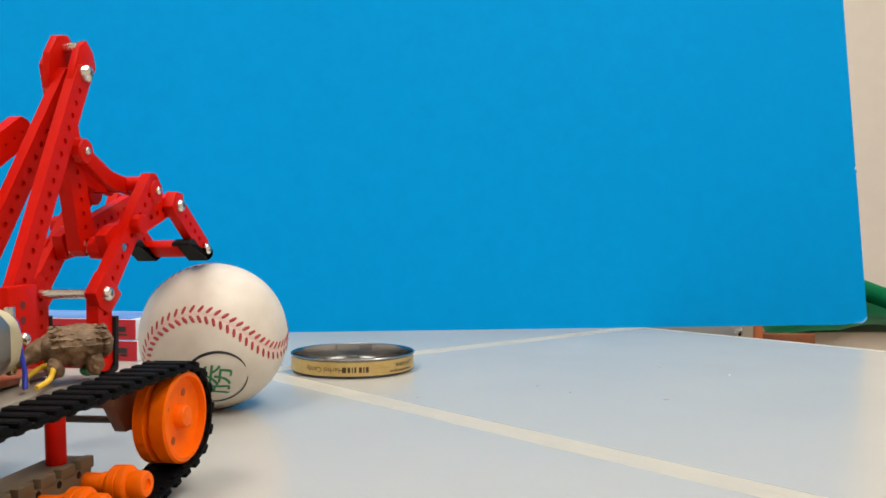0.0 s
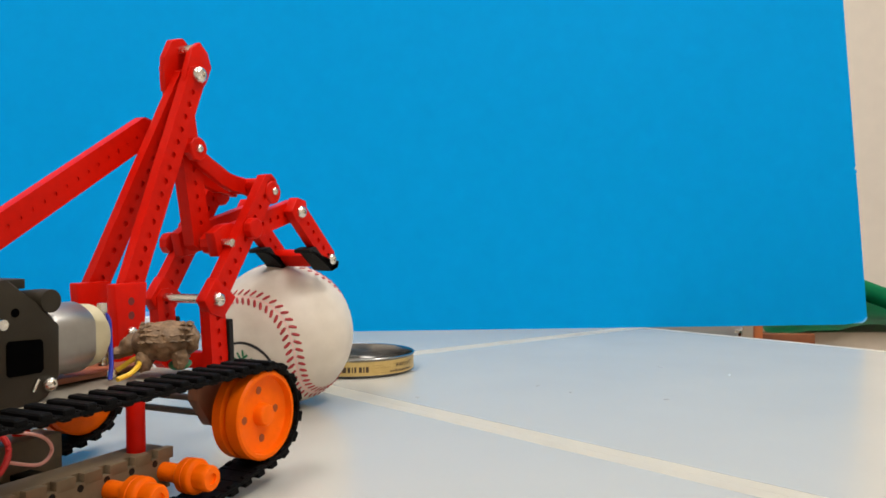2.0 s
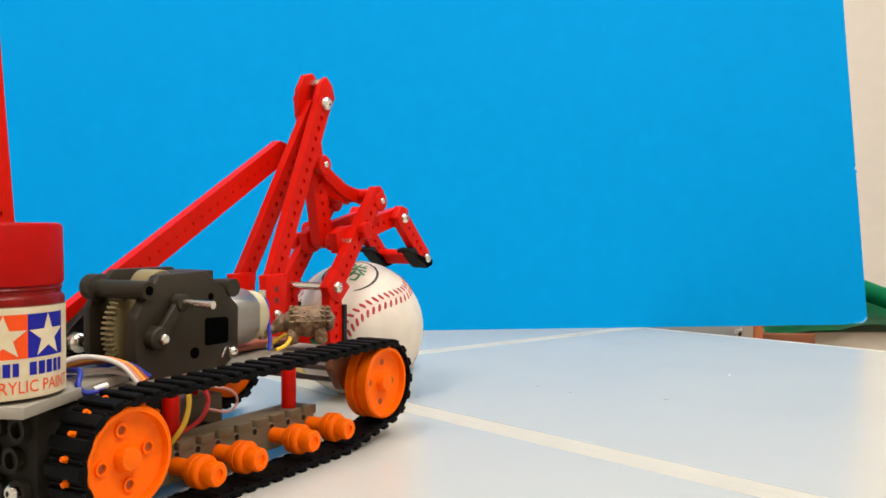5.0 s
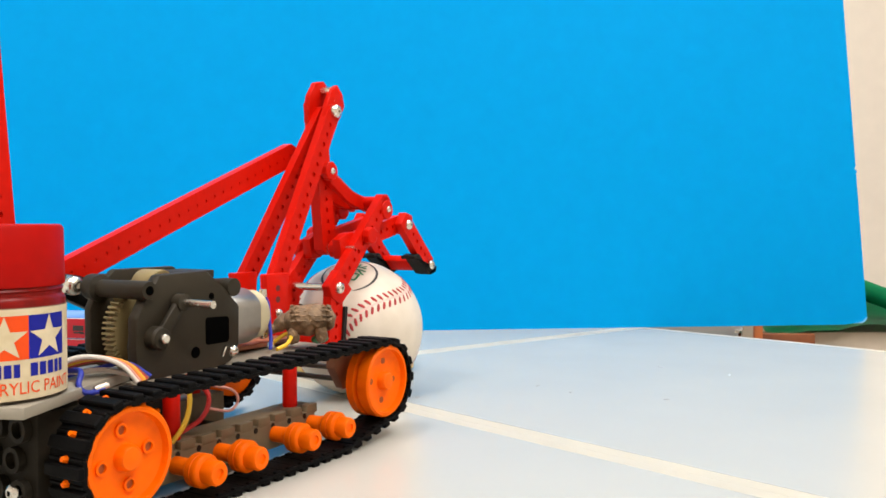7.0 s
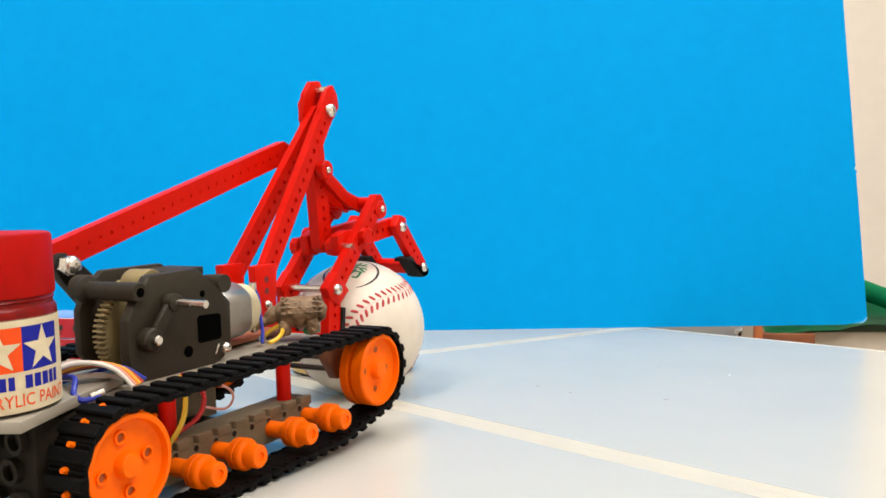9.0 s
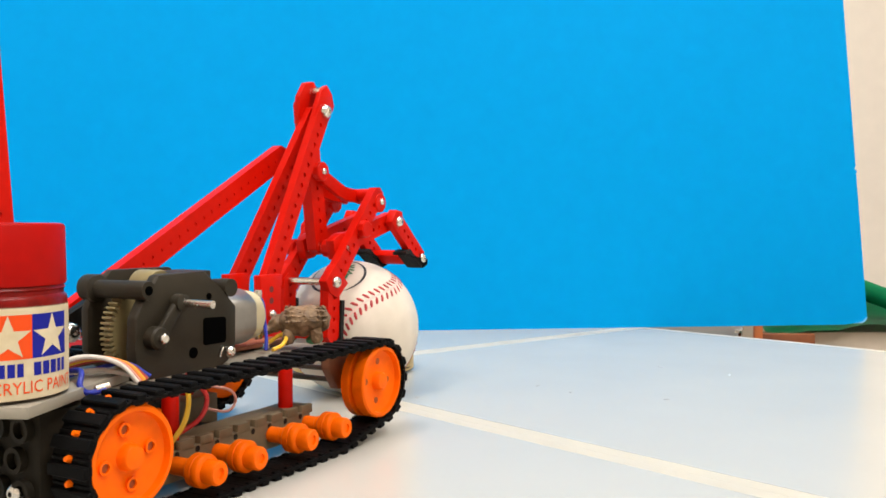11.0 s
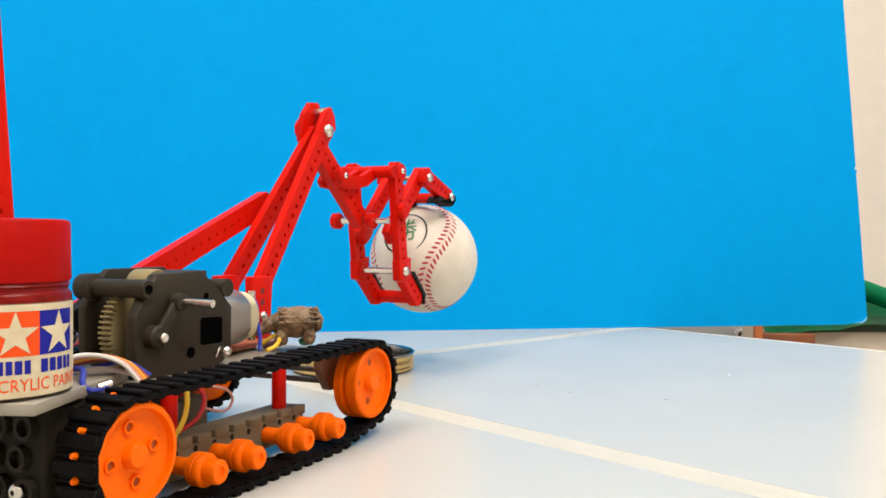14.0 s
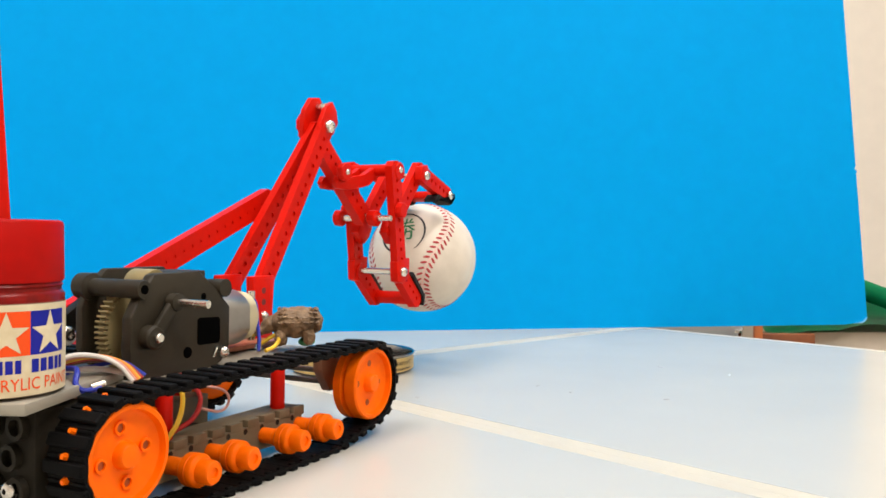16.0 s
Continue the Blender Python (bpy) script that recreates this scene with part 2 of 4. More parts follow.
def part(name, bm, mat, parent=None, label="", m=None, scale=0.001, angle=35):
    me = bm if isinstance(bm, bpy.types.Mesh) else mesh_of(name, bm, mat, scale, angle)
    ob = new(name, me)
    ob.parent = parent
    if m is not None:
        ob.matrix_basis = m
    return tagged(ob, label=label)


def thing(name, label, category, m=None, group="", kind=""):
    ob = new(name)
    ob.empty_display_size = 0.01
    if m is not None:
        ob.matrix_basis = m
    return tagged(ob, label, category, group, kind)


def letters(body, size):
    """The outline of a line of text as a filled bmesh in the xy plane, centred, size = letter height."""
    cu = bpy.data.curves.new("letters", "FONT")
    cu.body, cu.size, cu.align_x, cu.align_y, cu.resolution_u = body, size, "CENTER", "CENTER", 3
    ob = new("letters", cu)
    bpy.context.view_layer.update()
    me = bpy.data.meshes.new_from_object(ob.evaluated_get(bpy.context.evaluated_depsgraph_get()))
    bpy.data.objects.remove(ob)
    bm = bmesh.new()
    bm.from_mesh(me)
    bpy.data.meshes.remove(me)
    return bm


def fine(bm, longest):
    """Splits long edges, so that a flat outline can follow a curved surface."""
    bmesh.ops.triangulate(bm, faces=bm.faces)
    for _ in range(5):
        es = [e for e in bm.edges if e.calc_length() > longest]
        if not es:
            break
        bmesh.ops.subdivide_edges(bm, edges=es, cuts=1)
        bmesh.ops.triangulate(bm, faces=bm.faces)


def star(bm, cx, cz, r):
    pts = []
    for k in range(10):
        a = math.pi / 2 + k * math.pi / 5
        q = r if k % 2 == 0 else r * 0.40
        pts.append((cx + q * math.cos(a), cz + q * math.sin(a)))
    c = bm.verts.new((cx, cz, 0))
    vs = [bm.verts.new((x, z, 0)) for x, z in pts]
    for i in range(10):
        bm.faces.new((c, vs[i], vs[(i + 1) % 10]))


def sheet(bm, x0, z0, x1, z1, nx=10, nz=2):
    vs = [[bm.verts.new((x0 + (x1 - x0) * i / nx, z0 + (z1 - z0) * j / nz, 0)) for i in range(nx + 1)] for j in range(nz + 1)]
    for j in range(nz):
        for i in range(nx):
            bm.faces.new((vs[j][i], vs[j][i + 1], vs[j + 1][i + 1], vs[j + 1][i]))


def round_cylinder(bm, r, turn=0.0):
    """Bends a flat picture (x along, y up) round an upright cylinder of radius r; x = 0 faces -y after the turn."""
    for v in bm.verts:
        a = v.co.x / r + turn
        v.co = Vector((r * math.sin(a), -r * math.cos(a), v.co.y))


# ---- the room ----
def room():
    z0, z1 = -0.73, 1.95
    x0, x1, y0, y1 = -2.0, 2.2, -2.4, 2.1

    def slab(name, c, s, mat, label):
        bm = bmesh.new()
        box(bm, c, s)
        return tagged(part(name, bm, mat, scale=1.0), label, "wall" if "wall" in name else name, kind="structure")
    slab("floor", ((x0 + x1) / 2, (y0 + y1) / 2, z0 - 0.05), (x1 - x0 + 0.4, y1 - y0 + 0.4, 0.1), M_FLOOR, "grey vinyl floor under the desks")
    slab("ceiling", ((x0 + x1) / 2, (y0 + y1) / 2, z1 + 0.05), (x1 - x0 + 0.4, y1 - y0 + 0.4, 0.1), M_CEIL, "plain white painted ceiling")
    slab("wall_north", ((x0 + x1) / 2, y1 + 0.05, (z0 + z1) / 2), (x1 - x0, 0.1, z1 - z0), M_WALL, "cream painted wall behind the blue board")
    slab("wall_south", ((x0 + x1) / 2, y0 - 0.05, (z0 + z1) / 2), (x1 - x0, 0.1, z1 - z0), M_WALL, "cream painted wall")
    slab("wall_east", (x1 + 0.05, (y0 + y1) / 2, (z0 + z1) / 2), (0.1, y1 - y0 + 0.2, z1 - z0), M_WALL, "cream painted wall")
    slab("wall_west", (x0 - 0.05, (y0 + y1) / 2, (z0 + z1) / 2), (0.1, y1 - y0 + 0.2, z1 - z0), M_WALL, "cream painted wall")
    for x, y, sx, sy in PANELS:
        t = thing("ceiling_light", "flat rectangular glowing ceiling light panel", "ceiling light", pose(x, y, 1.95), "ceiling lights")
        bm = bmesh.new()
        box(bm, (0, 0, -0.012), (sx + 0.03, sy + 0.03, 0.024), 0.004)
        part("frame", bm, M_CEIL, t, scale=1.0)
        bm = bmesh.new()
        box(bm, (0, 0, -0.026), (sx, sy, 0.004))
        part("diffuser", bm, M_PANEL, t, "glowing white diffuser", scale=1.0)


# ---- four desks pushed together, their edge bands meeting in a cross ----
CROSS = Vector((-0.1052, 0.4743))
D1, D2 = Vector((0.678, -0.735)), Vector((0.769, 0.639))


def desks():
    quads = [(D1, 1.25, D2, 0.349), (D2, 0.349, -D1, 0.75), (-D1, 0.75, -D2, 1.2), (-D2, 1.2, D1, 1.25)]
    for a, la, b, lb in quads:
        t = thing("desk", "pale grey laminate desk with a cream rounded edge band", "desk", pose(CROSS.x, CROSS.y, 0), "desks pushed together")
        gap, band = 0.00003, 0.0072
        n = [a * gap + b * gap, a * (la - gap) + b * gap, a * (la - gap) + b * (lb - gap), a * gap + b * (lb - gap)]
        inn = [a * (gap + band) + b * (gap + band), a * (la - gap - band) + b * (gap + band),
               a * (la - gap - band) + b * (lb - gap - band), a * (gap + band) + b * (lb - gap - band)]
        bm = bmesh.new()
        flat(bm, [(p.x, p.y) for p in inn], -0.025, 0.0)
        part("desktop", bm, M_DESK, t, scale=1.0)
        bm = bmesh.new()
        prof = [(1.0, -0.025), (1.0, -0.0001), (0.95, -0.00005), (0.85, -0.00002), (0.5, 0.0), (0.2, 0.0), (0.0, -0.00005), (0.0, -0.025)]
        rings = [[bm.verts.new((*(i.lerp(o, f)), z)) for i, o in zip(inn, n)] for f, z in prof]
        for r, s in zip(rings, rings[1:] + rings[:1]):
            for i in range(4):
                j = (i + 1) % 4
                bm.faces.new((r[i], r[j], s[j], s[i]))
        part("edge_band", bm, M_BAND, t, "cream plastic edge band", scale=1.0, angle=60)
        for u, v in ((0.06, 0.06), (la - 0.06, 0.06), (la - 0.06, lb - 0.06), (0.06, lb - 0.06)):
            p = a * u + b * v
            bm = bmesh.new()
            rod(bm, (p.x, p.y, -0.73), (p.x, p.y, -0.025), 0.016)
            part("leg", bm, M_LEG, t, "dark steel tube leg", scale=1.0)
    specks = [(0.062, 0.412, M_SPECK, 0.0006), (0.104, 0.395, M_SPECK, 0.0008), (0.156, 0.462, M_SPECKW, 0.0007), (0.126, 0.49, M_SPECK, 0.0012),
              (0.048, 0.43, M_SPECK, 0.0007), (-0.012, 0.40, M_SPECK, 0.0008)]
    for x, y, m, r in specks:
        bm = bmesh.new()
        lathe(bm, [(r, 0.0), (r * 0.8, 0.0002), (r * 0.3, 0.0003)], "z", 9)
        for v in bm.verts:
            v.co.x *= 1.5 + random.random()
        ob = part("crumb", bm, m, scale=1.0, m=pose(x, y, 0.0, rz=random.uniform(0, 180)))
        tagged(ob, "tiny crumb lying on the grey desktop", "crumb", "crumbs on the desk")


def blue_board():
    """A tall painted board that leans back a little on the desk."""
    t = thing("backdrop_board", "large bright blue painted foam board leaning back on the desk", "board",
              Matrix.Translation((0.3590, 0.7180, 0.0)) @ pose(0, 0, 0, 0, 0, 6.94) @ pose(0, 0, 0, -8, 0, 0))
    w, h, d = 1.5, 0.62, 0.006
    pts = [(-w, 0.0), (-0.02, 0.0), (-0.0035, 0.0022), (0.0, 0.0060), (0.0, 0.1300), (0.0010, 0.1315), (-0.0012, 0.1340), (0.0, 0.1365), (0.0, h), (-w, h)]
    bm = bmesh.new()
    prism(bm, pts, 0.0, d)
    part("panel", bm, M_BOARD, t, scale=1.0)
    bm = bmesh.new()
    prism(bm, [(-0.012, 0.0005), (-0.0030, 0.0018), (0.0004, 0.0057), (-0.0008, 0.0057), (-0.0040, 0.0030)], -0.0008, 0.0003)
    part("pale_corner", bm, M_CORNER, t, "paler blue corner sliver", scale=1.0)
    bm = bmesh.new()
    box(bm, (-w / 2, d + 0.0012, h / 2), (w, 0.002, h - 0.002))
    part("backing", bm, M_BOARDEDGE, t, scale=1.0)


def far_corner():
    """What shows below and beside the board, beyond the desk's edge."""
    t = thing("steel_cabinet", "grey steel cabinet with a shiny chrome knob", "cabinet", pose(0.252, 1.30, -0.73))
    bm = bmesh.new()
    box(bm, (0, 0.2, 0.36), (0.50, 0.4, 0.72), 0.006)
    part("body", bm, M_CABINET, t, scale=1.0)
    bm = bmesh.new()
    box(bm, (0, -0.006, 0.36), (0.49, 0.012, 0.70), 0.003)
    d = part("door", bm, M_CABINET, t, scale=1.0)
    bm = bmesh.new()
    lathe(bm, [(0.006, 0.0), (0.006, 0.008), (0.016, 0.012), (0.019, 0.02), (0.014, 0.027), (0.004, 0.029)], "y", 20)
    for v in bm.verts:
        v.co = Vector((v.co.x * 0.85, -v.co.y, v.co.z * 0.52))
    part("knob", bm, M_CHROME, d, "chrome knob", m=pose(0.1985, -0.012, 0.6560), scale=1.0)

    t = thing("wooden_board", "narrow orange-brown wooden board with an orange edge", "board", pose(0.4110, 1.04, -0.73))
    bm = bmesh.new()
    box(bm, (-0.004, -0.029, 0.344), (0.064, 0.022, 0.688), 0.002)
    part("body", bm, M_WOOD, t, scale=1.0)
    bm = bmesh.new()
    box(bm, (-0.0415, -0.0435, 0.352), (0.010, 0.006, 0.704), 0.001)
    part("edge", bm, M_WOODO, t, "orange-brown wooden edge", scale=1.0)

    t = thing("green_sheet", "crumpled glossy green vinyl sheet draped over the wooden board and carton", "sheet", pose(0.535, 1.00, -0.0395))
    bm = bmesh.new()
    nx, ny = 40, 22
    vs = []
    for j in range(ny + 1):
        row = []
        for i in range(nx + 1):
            u, v = i / nx, j / ny
            x = -0.15 + 0.42 * u
            y = 0.005 + 0.17 * v
            z = 0.002 + 0.022 * math.sin(u * 2.6) ** 2 * (0.3 + v) + 0.010 * (1 + math.sin(v * 9 + u * 7)) * u + 0.008 * abs(noise.noise((x * 14, y * 14, 0)))
            if v < 0.12:
                z -= (0.12 - v) * 0.07 * (1 - u)
            row.append(bm.verts.new((x, y, z)))
        vs.append(row)
    for j in range(ny):
        for i in range(nx):
            bm.faces.new((vs[j][i], vs[j][i + 1], vs[j + 1][i + 1], vs[j + 1][i]))
    bmesh.ops.solidify(bm, geom=bm.faces, thickness=0.003)
    part("sheet", bm, M_GREENP, t, scale=1.0, angle=70)
    bm = bmesh.new()
    rod(bm, (-0.13, 0.03, 0.086), (0.13, 0.02, -0.012), 0.012, 20)
    part("roll", bm, M_GREENP, t, "rolled glossy green edge", scale=1.0)

    t = thing("carton", "pale beige carton standing beyond the desk", "carton", pose(0.633, 1.06, -0.73))
    bm = bmesh.new()
    box(bm, (0, 0.08, 0.344), (0.378, 0.24, 0.688), 0.003)
    part("body", bm, M_CARTON, t, scale=1.0)
    bm = bmesh.new()
    box(bm, (0, 0.08, 0.6888), (0.05, 0.24, 0.0012))
    part("tape", bm, M_LABEL, t, "strip of tape", scale=1.0)


def boxes_behind():
    """Two flat printed cartons, one on the other."""
    def carton(m):
        t = thing("printed_carton", "flat red and blue printed carton with white ends", "carton", m, "stacked cartons")
        L, W, Hh = 150.0, 45.0, 12.3
        bm = bmesh.new()
        box(bm, (0, 0, Hh / 2), (L, W, Hh), 0.6)
        part("body", bm, M_CARDW, t)
        bm = bmesh.new()
        box(bm, (-2, 0, Hh + 0.25), (L - 3, W - 1.5, 0.4))
        part("top_print", bm, M_CARDB, t, "blue wave print")
        bm = bmesh.new()
        box(bm, (0, -W / 2 - 0.2, Hh / 2), (L - 0.3, 0.4, Hh - 0.5))
        part("side_print", bm, M_CARDR, t, "red printed side")
        for k in range(7):
            bm = bmesh.new()
            box(bm, (L / 2 - 10 - k * 14, -W / 2 - 0.6, Hh * 0.52), (7, 0.4, 3.2))
            for _ in range(3):
                box(bm, (L / 2 - 10 - k * 14 + random.uniform(-4, 4), -W / 2 - 0.6, Hh * 0.52 - 2.6 - random.random()), (3, 0.4, 0.9))
            part("print_bar", bm, M_PRINTK, t)
        bm = bmesh.new()
        box(bm, (L / 2 + 0.2, -12, Hh * 0.55), (0.4, 8, 1.6))
        part("print_bar", bm, M_CARDN, t)
        bm = bmesh.new()
        lathe(bm, [(2.4, 0), (2.4, 0.4), (1.7, 0.4), (1.7, 0)], "x", 20, (L / 2 + 0.1, 8, Hh * 0.55), close=True)
        part("print_ring", bm, M_CARDN, t)
        return t
    for corner, z, turn in (((-0.1840, 0.511), 0.0, -12), ((-0.1855, 0.513), 0.0128, -10)):
        carton(pose(corner[0], corner[1], z, rz=turn) @ pose(-0.075, 0.0225, 0))


def tin_lid():
    t = thing("tin_lid", "shallow tin lid with gold printed rim, upside down on desk", "tin lid", pose(-0.0512, 0.4825, 0.0005))
    R, h = 34.4, 9.6
    bm = bmesh.new()
    lathe(bm, [(R - 1.2, 0), (R - 0.2, 1.0), (R - 0.2, h - 0.9), (R + 0.55, h - 0.4), (R + 0.6, h + 0.1), (R + 0.1, h + 0.5), (R - 0.6, h + 0.1), (R - 0.9, h - 0.8),
               (R - 0.9, 2.2), (R - 2.6, 1.0), (R - 5.5, 0.9), (R - 6.3, 1.7), (R - 8.0, 1.7), (R - 8.8, 0.9), (3, 0.9), (0.4, 0.9)], "z", 72)
    part("pan", bm, M_TIN, t, "bare shiny tinplate", angle=40)
    bm = bmesh.new()
    lathe(bm, [(R - 0.1, 1.0), (R + 0.12, 1.2), (R + 0.12, h - 1.3), (R - 0.1, h - 1.1)], "z", 72, close=True)
    part("printed_band", bm, M_GOLD, t, "gold printed band")

    def wrap(bm, z, turn):
        fine(bm, 1.2)
        for v in bm.verts:
            a = -v.co.x / (R + 0.22) + turn
            v.co = Vector(((R + 0.22) * math.sin(a), -(R + 0.22) * math.cos(a), z - v.co.y))
    bm = letters("Herbal Candy", 4.0)
    wrap(bm, 4.4, radians(-21))
    part("lettering", bm, M_INK, t, "upside-down brown words Herbal Candy")
    bm = bmesh.new()
    x = 0.0
    for wd in (1.6, 0.7, 1.6, 0.0, 1.0, 0.7, 1.5, 1.9):
        if wd:
            sheet(bm, x, -1.5, x + wd, 1.5, 2, 2)
        x += wd + 0.7
    wrap(bm, 4.4, radians(20))
    part("print_bar", bm, M_INK, t, "dark printed bars")
    bm = bmesh.new()
    for row, n in ((2.2, 12), (-0.9, 9)):
        for k in range(n):
            sheet(bm, k * 1.5, row - (0.5 if row > 0 else 0.9), k * 1.5 + random.uniform(0.6, 1.1), row + (0.5 if row > 0 else 0.9), 1, 1)
    wrap(bm, 4.8, radians(70))
    part("print_bar", bm, M_INK, t, "rows of small dark printed bars")
    bm = bmesh.new()
    for k in range(26):
        x0 = random.uniform(-20, 10)
        z = random.uniform(-2.6, 2.6)
        sheet(bm, x0, z, x0 + random.uniform(3, 8), z + 0.16, 4, 1)
    wrap(bm, 4.6, radians(48))
    part("print_lines", bm, material("gold_line_ink", (0.36, 0.23, 0.07), 0.45), t)


# ---- the ball ----
BALL_R = 32.0
BALL = [(0.0, -0.1015, 0.3771, 0.0320, -0.483, -0.027, -0.811, -0.329),
        (0.5, -0.1015, 0.3771, 0.0320, -0.483, -0.027, -0.811, -0.329),
        (0.9, -0.0824, 0.3658, 0.0320, -0.270, -0.205, -0.842, -0.415),
        (1.0, -0.0814, 0.3656, 0.0320, -0.248, -0.221, -0.843, -0.423),
        (1.5, -0.0812, 0.3660, 0.0320, -0.221, -0.214, -0.856, -0.415),
        (2.0, -0.0730, 0.3862, 0.0320, -0.165, -0.232, -0.933, -0.221),
        (2.5, -0.0602, 0.3925, 0.0320, -0.106, -0.191, -0.973, 0.073),
        (2.8, -0.0500, 0.4009, 0.0320, 0.170, -0.250, -0.920, 0.235),
        (3.5, -0.0494, 0.4009, 0.0320, 0.187, -0.257, -0.916, 0.244),
        (4.0, -0.0418, 0.4090, 0.0320, 0.194, -0.178, -0.860, 0.440),
        (4.3, -0.0415, 0.4095, 0.0320, 0.215, -0.200, -0.842, 0.446),
        (7.0, -0.0418, 0.4095, 0.0320, 0.230, -0.212, -0.838, 0.447),
        (8.5, -0.0409, 0.4092, 0.0320, 0.200, -0.195, -0.835, 0.473),
        (12.5, -0.0453, 0.4141, 0.0320, 0.165, -0.252, -0.861, 0.410),
        (12.8, -0.0440, 0.4150, 0.0320, 0.165, -0.252, -0.861, 0.410),
        (13.0, -0.0259, 0.4332, 0.0320, 0.120, -0.233, -0.844, 0.469),
        (13.2, -0.0180, 0.4750, 0.0330, 0.110, -0.233, -0.862, 0.430),
        (13.3, -0.0160, 0.4920, 0.0420, 0.100, -0.234, -0.895, 0.355),
        (13.5, -0.0152, 0.5060, 0.0500, 0.088, -0.234, -0.921, 0.276),
        (14.0, -0.0115, 0.5080, 0.0620, 0.079, -0.234, -0.944, 0.215),
        (14.5, -0.0124, 0.5076, 0.0626, 0.077, -0.234, -0.946, 0.211),
        (16.0, -0.0124, 0.5076, 0.0626, 0.077, -0.234, -0.946, 0.211)]


def seam_curve(t):
    A = 0.44
    al, be = math.pi / 2 - (math.pi / 2 - A) * math.cos(t), t / 2 + A * math.sin(2 * t)
    return Vector((math.sin(al) * math.cos(be), math.sin(al) * math.sin(be), math.cos(al)))


def ball():
    t = thing("baseball", "cream white toy baseball with red stitches and green printed character", "ball")
    t.rotation_mode = "QUATERNION"
    bm = bmesh.new()
    bmesh.ops.create_icosphere(bm, subdivisions=6, radius=BALL_R)
    N = 600
    line = [seam_curve(4 * math.pi * i / N) for i in range(N)]
    arr = np.array(line)
    for v in bm.verts:
        d = float((arr @ np.array(v.co.normalized())).max())
        ang = math.acos(min(1, d)) * BALL_R
        v.co *= 1 - 0.006 * math.exp(-(ang / 0.7) ** 2) + 0.004 * math.exp(-((ang - 1.9) / 0.8) ** 2)
    part("cover", bm, M_BALL, t, angle=80)
    bm = bmesh.new()
    bs = bmesh.new()
    acc, last, k = 0.0, line[0], 0
    step = 3.25
    for i in range(1, 6001):
        p = seam_curve(4 * math.pi * i / 6000)
        acc += (p - last).length * BALL_R
        last = p
        if acc < step:
            continue
        acc -= step
        tan = (seam_curve(4 * math.pi * (i + 2) / 6000) - seam_curve(4 * math.pi * (i - 2) / 6000)).normalized()
        side = p.cross(tan).normalized()
        for s in (-1, 1):
            a = p * BALL_R + side * s * 0.75 + tan * 0.5
            b = p * BALL_R + side * s * 3.7 - tan * 1.3
            q = []
            for c, w in ((a, 0.50), (a.lerp(b, 0.5), 0.72), (b, 0.46)):
                n = c.normalized()
                r = BALL_R * 1.0045
                wd = (b - a).cross(n).normalized() * w
                q.append([bm.verts.new(n * r + wd), bm.verts.new(n * (r + 0.22)), bm.verts.new(n * r - wd)])
            for u, v in zip(q, q[1:]):
                for x in (0, 1):
                    bm.faces.new((u[x], u[x + 1], v[x + 1], v[x]))
    part("stitching", bm, M_STITCH, t, "red V-shaped stitches")
    for i in range(N):
        p0, p1 = line[i], line[(i + 1) % N]
        s0 = p0.cross(p1 - p0).normalized()
        s1 = p1.cross(line[(i + 2) % N] - p1).normalized()
        r = BALL_R * 1.0008
        c = [[(p * BALL_R + s * o).normalized() * (r + up) for o, up in ((-0.45, 0.0), (0, -0.03), (0.45, 0.0))] for p, s in ((p0, s0), (p1, s1))]
        v = [[bs.verts.new(x) for x in row] for row in c]
        for x in (0, 1):
            bs.faces.new((v[0][x], v[0][x + 1], v[1][x + 1], v[1][x]))
    bmesh.ops.remove_doubles(bs, verts=bs.verts, dist=0.02)
    part("seam", bs, M_SEAM, t, "pinkish seam groove")
    n = Vector((-0.067, -0.995, -0.072)).normalized()
    up = Vector((0.2176, -0.5432, -0.8109))
    up = (up - n * up.dot(n)).normalized()
    right = up.cross(n).normalized()

    def wrap(bm, lift):
        fine(bm, 1.6)
        for v in bm.verts:
            x, y = v.co.x, v.co.y
            d = math.hypot(x, y)
            a = d / BALL_R
            q = (right * x + up * y) / d if d > 1e-6 else right
            v.co = (n * math.cos(a) + q * math.sin(a)) * (BALL_R + lift)
    bm = letters("\u52dd", 16.0)
    wrap(bm, 0.20)
    part("printed_character", bm, M_PRINTG, t, "green printed character", angle=80)
    for a0, a1 in ((-62, 118), (140, 275)):
        bm = bmesh.new()
        K = 40
        prev = None
        for i in range(K + 1):
            f = i / K
            a = radians(a0 + (a1 - a0) * f)
            w = 0.2 + 1.0 * math.sin(math.pi * f) ** 0.7
            q = [bm.verts.new(((13.0 + s * w) * math.cos(a), (13.0 + s * w) * math.sin(a), 0)) for s in (-0.5, 0.5)]
            if prev:
                bm.faces.new((prev[0], prev[1], q[1], q[0]))
            prev = q
        wrap(bm, 0.18)
        part("printed_ring", bm, M_PRINTK, t, "black printed crescent", angle=80)
    return t


